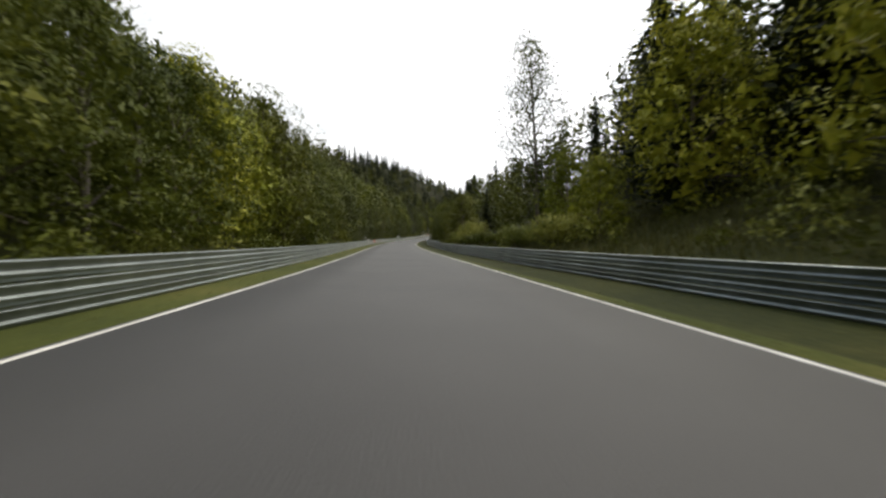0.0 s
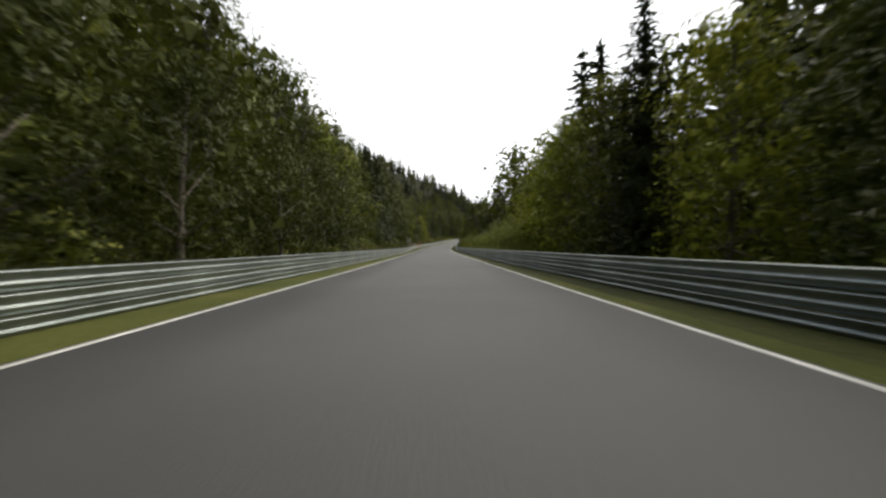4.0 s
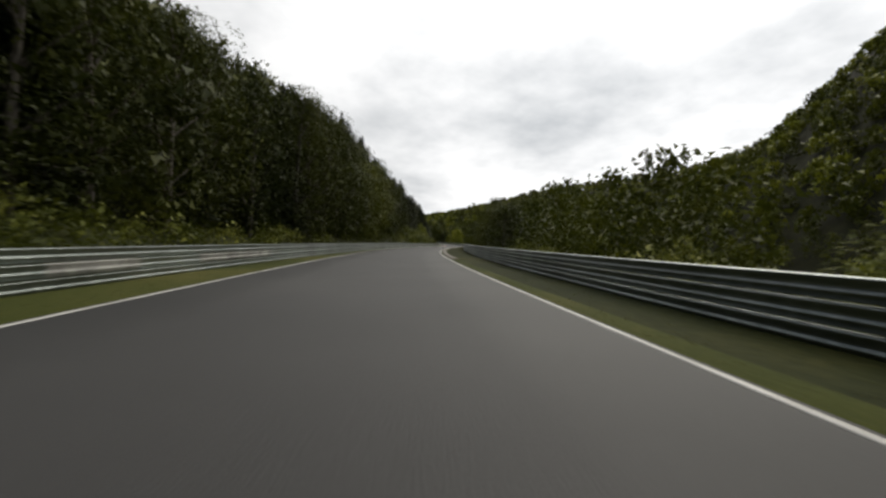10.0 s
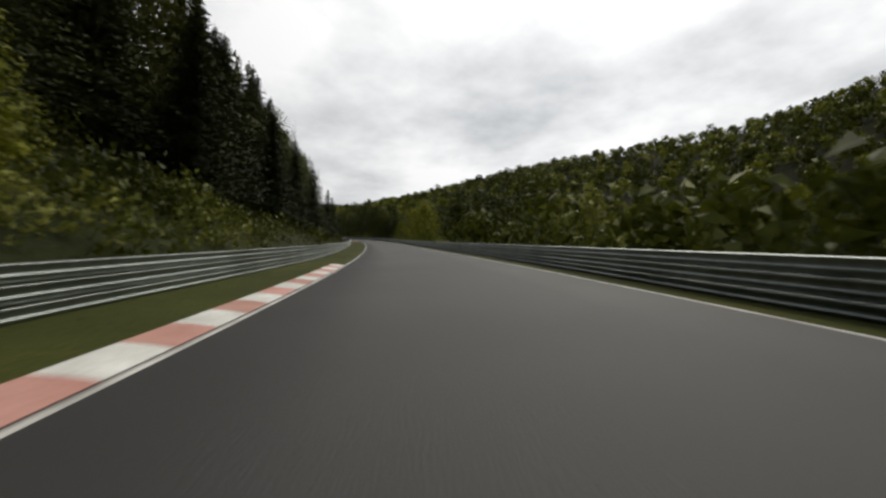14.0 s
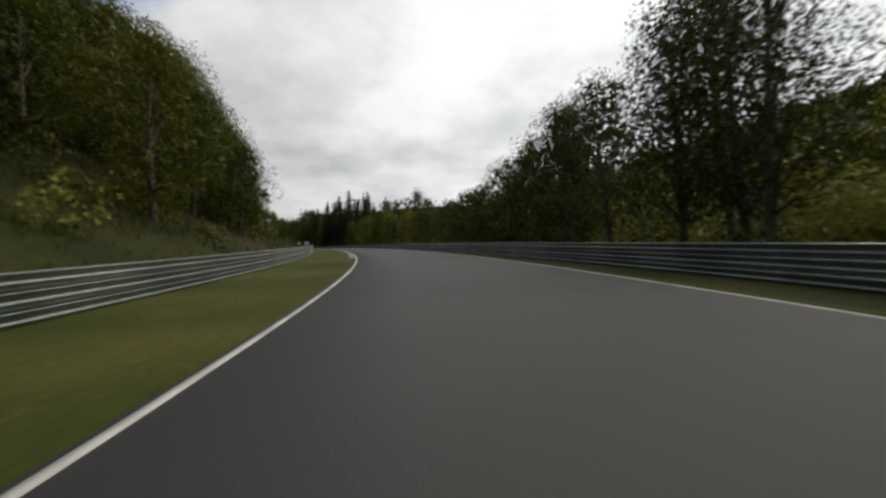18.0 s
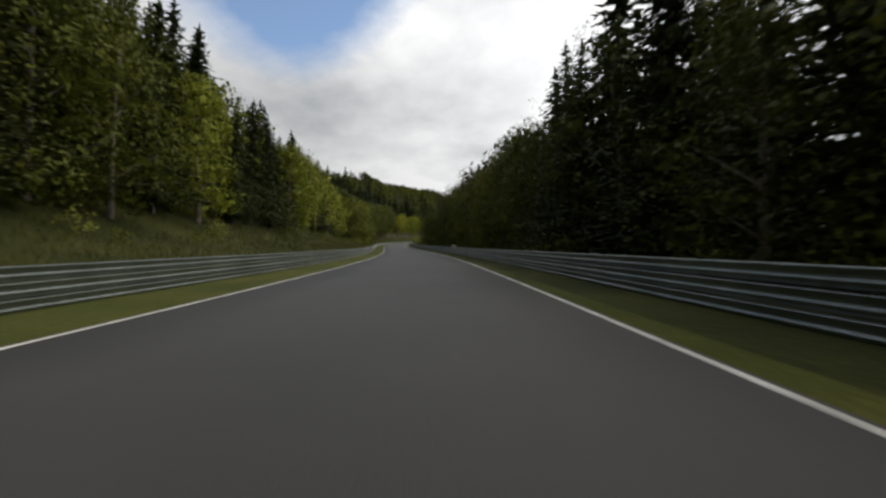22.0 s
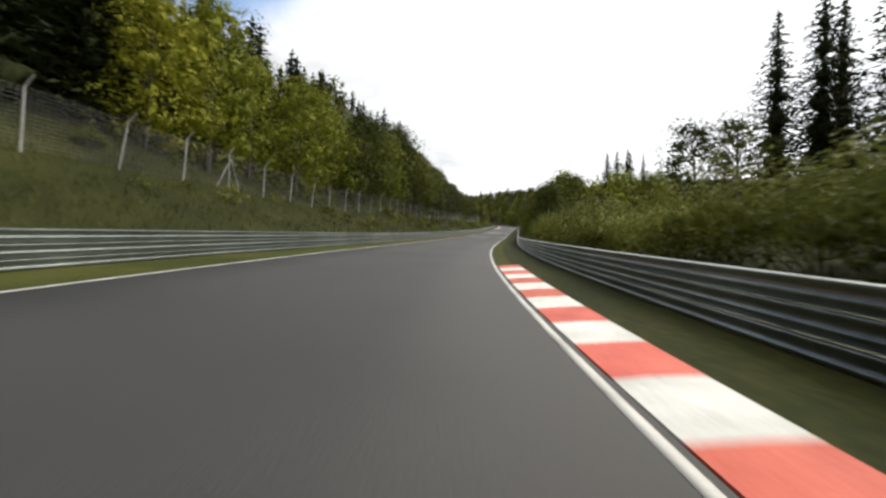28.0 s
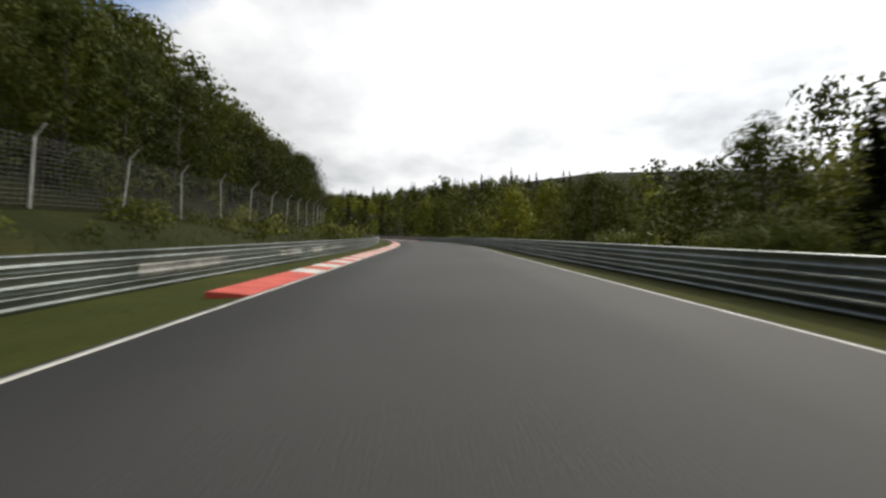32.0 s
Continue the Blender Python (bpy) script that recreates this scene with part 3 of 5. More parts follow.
def leaf_quads(centres, size, flat=0.0, out=None):
    """Sprays of leaves, each one pointed blade, turned mostly outwards from its bough; gives points, faces and the bough's rounded normals."""
    n = len(centres)
    if out is None:
        out = np.tile([0.0, 0.0, 1.0], (n, 1))
    out = out / (np.linalg.norm(out, axis=1)[:, None] + 1e-9)
    c = out + rng.normal(0, 0.55, (n, 3))
    c /= np.linalg.norm(c, axis=1)[:, None]
    a = np.cross(c, rng.normal(size=(n, 3)))
    a /= np.linalg.norm(a, axis=1)[:, None] + 1e-9
    b = np.cross(c, a)
    sz = size * rng.uniform(0.6, 1.35, (n, 1))
    v = np.stack([centres - a * sz * 0.8 - b * sz * 0.5, centres + a * sz, centres - a * sz * 0.5 + b * sz * 0.65], 1)
    turned = np.einsum("ij,ij->i", np.cross(v[:, 1] - v[:, 0], v[:, 2] - v[:, 0]), out) < 0
    v[turned] = v[turned][:, ::-1]
    nr = out * 0.8 + c * 0.35
    nr /= np.linalg.norm(nr, axis=1)[:, None]
    return v.reshape(-1, 3), np.arange(3 * n).reshape(-1, 3), np.repeat(nr, 3, 0)


ICO = bmesh.new()
bmesh.ops.create_icosphere(ICO, subdivisions=1, radius=1)
ICO_V, ICO_F = np.array([v.co for v in ICO.verts]), np.array([[v.index for v in f.verts] for f in ICO.faces])
ICO.free()
OCT_V = np.array([(1, 0, 0), (-1, 0, 0), (0, 1, 0), (0, -1, 0), (0, 0, 1), (0, 0, -1)], float)
OCT_F = np.array([(0, 2, 4), (2, 1, 4), (1, 3, 4), (3, 0, 4), (2, 0, 5), (1, 2, 5), (3, 1, 5), (0, 3, 5)])


def hearts(spots, share, coarse):
    """A jagged lump of dense needles round the stem, at each height."""
    bv, bf = (OCT_V, OCT_F) if coarse else (ICO_V, ICO_F)
    vs, fs = [], []
    for i, (c, r) in enumerate(spots):
        vs.append(c + bv * r * share * rng.uniform(0.6, 1.25, (len(bv), 1)) * np.array([1, 1, 0.85]))
        fs.append(bf + i * len(bv))
    v = np.concatenate(vs)
    nr = v * np.array([1, 1, 0.0]) + np.array([0, 0, 0.25])
    return v, np.concatenate(fs), nr / np.linalg.norm(nr, axis=1)[:, None]


def inside(spots, per, size):
    """Larger sprays deep in each clump, which close it against the sky."""
    cs, ds = [], []
    for c, r in spots:
        d = rng.normal(size=(per, 3))
        d /= np.linalg.norm(d, axis=1)[:, None]
        cs.append(c * np.array([0.88, 0.88, 0.98]) + d * r * rng.uniform(0.1, 0.7, (per, 1)) * np.array([1, 1, 0.8]))
        ds.append(d)
    return leaf_quads(np.concatenate(cs), size, 0.2, np.concatenate(ds))


def joined(*pieces):
    vs, fs, ns, n = [], [], [], 0
    for v, f, nr in pieces:
        vs.append(v)
        fs.append(f + n)
        ns.append(nr)
        n += len(v)
    return np.concatenate(vs), np.concatenate(fs), np.concatenate(ns)


def tubes(segments, sides=6):
    """Tapered tubes: (start, end, r0, r1)."""
    vs, fs, base = [], [], 0
    for p, q, r0, r1 in segments:
        p, q = np.array(p, float), np.array(q, float)
        d = q - p
        d /= np.linalg.norm(d) + 1e-9
        e = np.cross(d, (0.3, 0.9, 0.1))
        e /= np.linalg.norm(e)
        g = np.cross(d, e)
        ang = np.arange(sides) / sides * 2 * np.pi
        ring = np.cos(ang)[:, None] * e + np.sin(ang)[:, None] * g
        vs += [p + ring * r0, q + ring * r1]
        i = np.arange(sides)
        j = (i + 1) % sides
        fs.append(np.stack([base + i, base + j, base + sides + j, base + sides + i], 1))
        base += 2 * sides
    return np.concatenate(vs), np.concatenate(fs)


def broadleaf(height, width, leaves, size, low=0.18, clumps=26, open_=0.0):
    """Trunk and crown of a broad-leaved tree."""
    seg = [((0, 0, -0.8), (0.1, 0.05, height * 0.35), height * 0.018, height * 0.013), ((0.1, 0.05, height * 0.35), (-0.1, 0.1, height * 0.85), height * 0.013, height * 0.004)]
    spots = []
    for i in range(clumps):
        t = (i + 0.5) / clumps
        z = height * (low + (0.96 - low) * t)
        swellr = math.sin(math.pi * min(1, (0.12 + t * 0.88)) ** 0.8) ** 0.7
        r = width * (0.35 + 0.65 * rng.random()) * max(0.25, swellr)
        an = i * 2.4 + rng.uniform(-0.5, 0.5)
        c = np.array([r * math.cos(an), r * math.sin(an), z])
        spots.append((c, width * rng.uniform(0.34, 0.60) * (0.8 if t > 0.85 else 1.0)))
        if i % 2 == 0:
            st = np.array([0, 0, max(height * 0.15, z - height * 0.16 - r * 0.25)])
            seg.append((st, c, height * 0.007, height * 0.002))
    per = leaves // clumps
    cs, ds = [], []
    for c, r in spots:
        d = rng.normal(size=(per, 3))
        d /= np.linalg.norm(d, axis=1)[:, None]
        rad = r * rng.uniform(0.82, 1.04, (per, 1))
        d[:, 2] += 0.2
        cs.append(c + d * rad * np.array([1, 1, 0.78]))
        ds.append(d + np.array([c[0], c[1], 0]) / width * 0.5)
    pieces = [leaf_quads(np.concatenate(cs), size, 0.25, np.concatenate(ds))]
    if not open_:
        pieces.append(inside(spots, 44 if leaves > 1000 else 14 if leaves > 200 else 2, 0.24 if leaves > 1000 else 0.32 if leaves > 200 else max(0.18, size)))
    return tubes(seg), joined(*pieces)


def spruce(height, width, tiers, arms, size):
    """Trunk and drooping tiers of a spruce; each branch is a row of needle sprays."""
    seg = [((0, 0, -0.8), (0, 0, height * 0.98), height * 0.014, 0.02)]
    cs, dirs, szs = [], [], []
    for i in range(tiers):
        t = (i + 0.3) / tiers
        z = height * (0.06 + 0.93 * t)
        reach = width * (1 - t) ** 0.75 * rng.uniform(0.8, 1.15) + 0.08
        k = max(4, int(arms * (1 - 0.55 * t)))
        for j in range(k):
            an = (j + rng.random()) / k * 2 * math.pi
            L = reach * rng.uniform(0.7, 1.15)
            m = max(2, int(L / (size * 0.75)) + 1)
            q = (np.arange(m) + 0.5) / m
            droop = 0.10 * L * q - 0.30 * L * q ** 1.6 + rng.normal(0, 0.12)
            pts = np.stack([np.cos(an) * L * q, np.sin(an) * L * q, z + droop], 1) + rng.normal(0, 0.05, (m, 3))
            cs.append(pts)
            dirs.append(np.tile([math.cos(an), math.sin(an), -0.25], (m, 1)))
            szs.append(np.full(m, size) * (1.2 - 0.5 * q))
    top = height * np.array([0.97, 1.0])
    cs.append(np.stack([np.zeros(2), np.zeros(2), top], 1))
    dirs.append(np.array([[0.0, 0.1, 1.0]] * 2))
    szs.append(np.array([size, size * 0.8]))
    c, d, sz = np.concatenate(cs), np.concatenate(dirs), np.concatenate(szs)[:, None]
    d = d + rng.normal(0, 0.25, d.shape)
    d /= np.linalg.norm(d, axis=1)[:, None]
    side = np.cross(d, np.array([0, 0, 1.0]) + rng.normal(0, 0.45, d.shape))
    side /= np.linalg.norm(side, axis=1)[:, None] + 1e-9
    hang = np.array([0, 0, -0.28]) * sz
    v = np.stack([c + side * sz * 0.46 + hang - d * sz * 0.5, c + d * sz * 1.05, c - side * sz * 0.46 + hang - d * sz * 0.5], 1).reshape(-1, 3)
    levels = [(np.array([0, 0, height * q]), width * 0.52 * (1 - q) + 0.1) for q in (0.1, 0.2, 0.3, 0.4, 0.5, 0.6, 0.7, 0.8)]
    nr = c * np.array([1, 1, 0]) + rng.normal(0, 0.15, c.shape)
    nr /= np.linalg.norm(nr, axis=1)[:, None]
    nr = nr * 0.8 + np.array([0, 0, 0.45])
    nr /= np.linalg.norm(nr, axis=1)[:, None]
    v = v.reshape(-1, 3, 3)
    turned = np.einsum("ij,ij->i", np.cross(v[:, 1] - v[:, 0], v[:, 2] - v[:, 0]), nr) < 0
    v[turned] = v[turned][:, ::-1]
    v = v.reshape(-1, 3)
    return tubes(seg, 5), joined((v, np.arange(len(v)).reshape(-1, 3), np.repeat(nr, 3, 0)), hearts(levels, 0.9, True))


def bush(height, width, leaves, size):
    cs, ds = [], []
    seg = []
    for i in range(20):
        an, r = i * 2.4, width * math.sqrt((i + 0.4) / 20) * 0.8
        top = height * (1.0 - 0.45 * (r / width) ** 2) * rng.uniform(0.8, 1.05)
        c = np.array([r * math.cos(an), r * math.sin(an), top * 0.54])
        seg.append(((c[0] * 0.15, c[1] * 0.15, -0.3), c, 0.035, 0.012))
        d = rng.normal(size=(leaves // 20, 3))
        d /= np.linalg.norm(d, axis=1)[:, None]
        cs.append(c + d * rng.uniform(0.6, 1.05, (len(d), 1)) * np.array([width * 0.28, width * 0.28, top * 0.45]))
        ds.append(d + np.array([c[0], c[1], 0.3]) / width * 0.5)
    lumps = [(np.array([s[1][0] * 0.9, s[1][1] * 0.9, s[1][2] * 0.9]), width * 0.27) for s in seg]
    return tubes(seg, 5), joined(leaf_quads(np.concatenate(cs), size, 0.1, np.concatenate(ds)), inside(lumps, 14, 0.26))


def rounded(me, normals):
    """Gives loose leaves the smooth normals of the boughs that they clothe."""
    me.polygons.foreach_set("use_smooth", np.ones(len(me.polygons), bool))
    me.normals_split_custom_set_from_vertices(normals.tolist())
    return me


def tree_thing(name, made, leaf, label, category, group):
    (tv, tf), (lv, lf, ln) = made
    ob = empty(name, (0, -300, -60))
    part("trunk" if name != "bush" else "stem", mesh("trunk", tv, tf, [BARK], True), ob)
    part("crown", rounded(mesh("crown", lv, lf, [leaf]), ln), ob)
    return tagged(ob, label, category, group)


GREEN, LIGHT, DARK = LEAVES
MODELS = {
    "g": [tree_thing("broadleaf_tree", broadleaf(h, w, 8000, 0.092, lo, cl), GREEN, "full-leaved green deciduous tree at the forest edge", "tree", "deciduous trees") for h, w, lo, cl in ((11, 3.8, .04, 28), (12.5, 4.0, .05, 32), (9.5, 3.6, .03, 25))],
    "l": [tree_thing("young_broadleaf_tree", broadleaf(h, w, 6000, 0.088, lo, cl), LIGHT, "light green spring-leaved deciduous tree on the bank", "tree", "deciduous trees") for h, w, lo, cl in ((8.0, 3.2, .04, 25), (9.5, 3.0, .06, 27))],
    "d": [tree_thing("tall_broadleaf_tree", broadleaf(h, w, 8000, 0.096, lo, cl), DARK, "tall dark green deciduous tree in dense wood", "tree", "deciduous trees") for h, w, lo, cl in ((13, 4.2, .02, 32), (14.5, 4.0, .03, 35))],
    "o": [tree_thing("open_tree", broadleaf(h, w, 7000, 0.105, lo, cl, 1.0), DARK, "thin-crowned tree with sky showing through the leaves", "tree", "deciduous trees") for h, w, lo, cl in ((13.5, 3.4, .2, 46), (12, 3.2, .18, 40))],
    "t": [tree_thing("tall_tree", broadleaf(17, 5.4, 5200, 0.2, .26, 72), GREEN, "tall old deciduous tree with a bare lower trunk", "tree", "deciduous trees")],
    "s": [tree_thing("spruce", spruce(h, w, ti, 17, 0.25), NEEDLES, "dark green spruce with drooping branches", "tree", "spruces") for h, w, ti in ((17, 4.4, 46), (14, 3.9, 40), (20, 4.8, 50))],
    "w": [tree_thing("bush", bush(h, w, 3600, 0.09), WILLOW, "rounded pale green willow bush behind the barrier", "bush", "bushes") for h, w in ((4.2, 3.1), (5.2, 3.4), (3.2, 2.6))],
    "b": [tree_thing("bush", bush(h, w, 1800, 0.085), GREEN, "low green bush on the bank", "bush", "bushes") for h, w in ((2.0, 1.8), (1.5, 1.6))],
}
used = {}


TALL = {"g": (11, 12.5, 9.5), "d": (13, 14.5), "s": (17, 14, 20), "l": (8, 9.5), "o": (13.5, 12), "t": (17,), "w": (4.2, 5.2, 3.2), "b": (2, 1.5)}


WIDE = {"g": 3.8, "d": 4.1, "s": 1.6, "l": 3.1, "o": 3.3, "t": 5.4, "w": 3.1, "b": 1.7}


def grow(kind, s, u, height, free=False):
    """Plants a tree of a given height; a free one may stand out of the wood."""
    i = int(rng.integers(len(TALL[kind])))
    return plant(kind, s, u, height / TALL[kind][i], 0.05, i, free)


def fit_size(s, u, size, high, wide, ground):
    """The size at which a tree of that height and width fits under the camera's skyline."""
    k = min(size, float(skyline_top(s, u) - ground) / high)
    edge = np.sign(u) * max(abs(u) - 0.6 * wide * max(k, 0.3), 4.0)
    return min(k, float(skyline_top(s, edge) - ground) / (0.78 * high))


def plant(kind, s, u, size=1.0, sink=0.05, which=None, free=False):
    """Puts a tree of that kind on the ground; the first of each model is the model itself."""
    i = int(rng.integers(len(MODELS[kind]))) if which is None else which
    k = size * (rng.uniform(0.88, 1.12) if which is None else 1.0)
    ground = float(lift(s, u))
    if not free:
        k = fit_size(s, u, k, TALL[kind][i], WIDE[kind], ground) * rng.uniform(0.92, 1.03)
        if k < 0.25 and kind not in "wb":
            kind = "b" if rng.random() < 0.5 else "w"
            i = int(rng.integers(len(MODELS[kind])))
            k = fit_size(s, u, 0.9, TALL[kind][i], WIDE[kind], ground)
        k = max(k, 0.3 if kind in "wb" else 0.2)
    model = MODELS[kind][i]
    x, y, z = (float(v) for v in spot(s, u))
    m = pose(x, y, z - sink, rng.normal(0, 1.5), rng.normal(0, 1.5), rng.uniform(0, 360))
    if model.name not in used:
        used[model.name] = True
        model.matrix_basis = m
        ob = model
    else:
        ob = copy_thing(model, m)
    w = k * rng.uniform(0.92, 1.08) if free else max(k, min(0.55, size)) * rng.uniform(0.95, 1.1)
    ob.scale = (w, w, k)
    return ob


# the front rows: seconds from, to; kinds; metres behind the rail; spacing; size
FRONT = {
    -1: [(-0.8, 0.9, "gggl", 5.5, 4.5, .8), (0.9, 1.8, "dgd", 3.0, 4.5, .85), (1.8, 4.9, "dgd", 2.5, 4.5, .95), (4.9, 5.8, "ssgl", 7, 4.5, 1), (5.8, 6.8, "ssd", 6, 4.2, 1), (6.8, 7.6, "gdg", 4, 4.5, 1),
         (7.6, 9.2, "slsb", 9, 5, .9), (9.2, 11, "dsd", 6.5, 4.5, .86), (11, 12.6, "gdd", 5, 4.5, 1), (12.6, 13.7, "sssd", 9.5, 4.2, .66), (13.7, 14.6, "sss", 9, 4.0, .95), (14.6, 15.5, "sss", 6.5, 3.8, .78), (15.5, 15.6, "sgd", 8, 4.2, 1), (15.6, 18.6, "gdg", 10, 4.5, .95), (18.6, 20.2, "gdg", 11, 4.5, .85), (20.2, 21.6, "gdg", 10, 4.5, .95), (21.6, 22, "dgs", 10, 4.5, .95), (22, 23.4, "lgsg", 9, 4.8, .95), (23.4, 25.4, "lgsl", 10.5, 4.8, .95),
         (25.4, 26.5, "lgg", 6, 4.5, .62), (26.5, 27.0, "otg", 5, 4.5, 1.1), (27.0, 29.2, "blbl", 11, 5, .62), (29.2, 30, "llgl", 11, 4.6, .95), (30, 34.5, "dgd", 10, 4.5, .72)],
    1: [(-0.8, 0.55, "lblb", 8, 6, .8), (0.55, 1.5, "wwb", 2.2, 4, .8), (1.5, 2.4, "dgdg", 2.5, 4.3, .72), (2.4, 3.6, "dgds", 2.5, 4.3, .75), (3.6, 4.8, "lsgs", 2.8, 4.5, .85), (4.8, 6.5, "www", 2.2, 3.8, .85), (6.5, 7.1, "dgws", 3, 4.3, .55), (7.1, 7.9, "dsgs", 3, 4.3, .85), (7.9, 8.9, "sgsw", 3, 3.4, .55), (8.9, 10.7, "bwb", 2.5, 4.5, .62),
        (10.7, 11.2, "dgdw", 2.8, 4.0, .42), (11.2, 12.35, "dgdg", 2.8, 3.8, .7), (12.35, 12.6, "dgdg", 2.8, 4.0, .5), (12.6, 13.2, "owd", 3, 5, .7), (13.2, 15.6, "bbb", 2.5, 4.5, .8), (15.6, 17.2, "wbwl", 4, 5, .6), (17.2, 17.7, "odgw", 4, 3.6, .5), (17.7, 18.0, "dgdg", 4, 3.6, .7), (18.0, 18.3, "ooow", 4, 4.2, .9), (18.3, 18.6, "oooo", 3.5, 4.6, .98), (18.6, 19.4, "dgog", 3.5, 4.2, .43), (19.4, 21, "glw", 3, 4.2, .48), (21, 22.8, "sdsg", 2.8, 4.0, .88),
        (22.8, 25.2, "gogd", 3, 3.9, .9), (25.2, 26.6, "www", 2.6, 3.2, .8), (26.6, 27.9, "www", 2.6, 2.9, .82), (27.9, 29.0, "www", 2.6, 2.9, .76), (29.0, 29.6, "www", 2.6, 3.4, .8), (29.6, 30.05, "wgw", 3, 4.0, .5), (30.05, 30.4, "glw", 3, 4.2, .7), (30.4, 31.7, "wgwb", 3, 4.0, .6), (31.7, 34.5, "gwwl", 3, 4.5, .48)],
}
for side in (-1, 1):
    for t0, t1, kinds, off, gap_, size in FRONT[side]:
        s = at(t0)
        while s < at(t1):
            s += gap_ * rng.uniform(0.75, 1.3)
            k = kinds[int(rng.integers(len(kinds)))]
            if side < 0 and at(30) < s < at(31.2):
                k = "sgst"[int(s) % 4]
            plant(k, s, side * (rail_u(s, side) + off + rng.uniform(0, 2.2)), size if k in "wb" else max(size, 1.35))
# single trees that stand out
for kind, s_, u_, h_ in (
        ("s", 248.5, 12.2, 10), ("s", 251.5, 14.5, 10.5), ("s", 256.5, 12, 8.6), ("s", 260.5, 14, 9.5), ("s", 265, 12.5, 9.6), ("g", 244, 8.4, 4.2), ("g", 248, 8.8, 4.6), ("g", 253, 9, 5.6), ("g", 258, 9, 6.2), ("d", 241.5, 9, 4.6), ("l", 24, 11.5, 5), ("l", 31, 12.5, 6), ("l", 296, -10.5, 11), ("l", 285, 8.2, 7), ("l", 290, 8.6, 7.5), ("s", 588, -10.5, 12.5), ("s", 580, -11, 11.5), ("s", 598, -12, 13.5), ("s", 573, -13, 14), ("s", 583, -14, 14),
        ("g", 724, -13, 12), ("g", 716, -12, 9), ("g", 730, -15, 13), ("o", 708, 10.5, 14.5), ("o", 700, 11, 13), ("o", 714, 15, 16), ("o", 690, 10.5, 10), ("o", 681, 10, 6.8), ("d", 676, 11, 7.3), ("g", 671, 11, 6.2), ("d", 668, 12, 6.8),
        ("s", 796, 14, 9), ("s", 791, 14, 7.3), ("s", 783, 12, 6.3), ("s", 786, 13, 7), ("s", 800, 17, 11), ("s", 922, 9.5, 12), ("s", 931, 10, 12), ("s", 940, 12, 13),
        ("t", 1062, -12.5, 17), ("t", 1067, -15, 17), ("t", 1073, -13, 16.5), ("t", 1080, -15, 17), ("t", 1085, -18, 17), ("t", 1057, -16, 17), ("t", 1050, -13, 16),
        ("s", 1064, 20, 9.2), ("s", 1061, 20, 9), ("s", 1058.5, 20, 8.4), ("s", 1068, 22, 9.5), ("g", 1125, 13, 5.5), ("w", 1135, 14, 4.6), ("l", 1116, 15, 5.5), ("s", 606, -9, 15), ("s", 618, -9, 15), ("s", 594, -9.5, 13.5), ("l", 545, -13, 5), ("l", 552, -12, 4.5),
        ("s", 1191, 12, 10), ("s", 1197, 12.5, 11.5), ("s", 1186, 10, 8.5), ("g", 1170, 9, 8.3), ("l", 1171, 12.5, 10.5), ("g", 1166, 10, 9), ("s", 1163, 11, 11),
        ("s", 1219, 11.5, 8.2), ("s", 1212, 11, 9.5), ("s", 1215, 13, 11), ("g", 1208, 9.8, 7.5), ("l", 1205.5, 10, 8), ("g", 1204, 9, 7.2), ("d", 1210, 12, 9), ("g", 1209.5, 9, 5.5), ("g", 1250, 11, 6), ("g", 1262, 11, 6), ("s", 1247, 12, 6.5)):
    grow(kind, s_, u_, h_)
for kind, s_, u_, h_ in (("o", 46, 15.3, 20.5), ("g", 763.5, 10, 9.6), ("s", 384, -15, 16.8), ("o", 512, 11.4, 15.5), ("o", 514, 13.2, 16.5), ("o", 516, 15.6, 14)):
    tree = grow(kind, s_, u_, h_, True)
    tree.scale = (tree.scale[0] * 0.72, tree.scale[1] * 0.72, tree.scale[2])
for kind, s_, u_, h_ in (("l", 1182, 15.5, 15), ("g", 1180, 18, 13), ("g", 1136, 26, 14), ("g", 1131, 28, 13), ("s", 1139, 35.4, 28.5), ("s", 1134, 37, 29), ("s", 1137, 41, 28), ("s", 1130, 43, 30), ("s", 1125, 40, 29), ("s", 1120, 46, 30), ("s", 1167.5, 22, 16.5), ("s", 1170, 24, 17), ("s", 1166, 25, 16.5), ("s", 1172, 27, 17), ("s", 1164, 27.5, 15.5)):
    tree = grow(kind, s_, u_, h_, True)
    if kind == "s":
        tree.scale = (tree.scale[0] * 0.8, tree.scale[1] * 0.8, tree.scale[2])
plant("g", 727, -11.0, 0.75)
plant("l", 333, -11.5, 0.7)
plant("s", 505, 12.5, 0.55)
plant("s", 509, 13.5, 0.6)
plant("g", 806, 9.5, 0.9)


# ---- the woods behind, as one mass of smaller-built trees ----
FAR = {
    "g": broadleaf(11.5, 4.0, 460, 0.34, .03, 22)[1], "l": broadleaf(9.5, 3.6, 380, 0.34, .03, 20)[1], "d": broadleaf(13.5, 4.1, 460, 0.36, .03, 22)[1],
    "s": spruce(18, 4.7, 28, 12, 0.55)[1], "o": broadleaf(13, 3.8, 460, 0.34, .12, 30)[1], "w": broadleaf(6, 3.4, 300, 0.32, .0, 22)[1], "b": broadleaf(4, 2.8, 300, 0.32, .0, 16)[1],
}
DISTANT = {"g": broadleaf(9.5, 4.6, 130, 0.95, .02, 24)[1], "l": broadleaf(8.5, 4.2, 120, 0.9, .02, 24)[1], "d": broadleaf(10.5, 4.7, 130, 0.95, .02, 24)[1], "s": spruce(17, 3.6, 15, 7, 1.1)[1]}
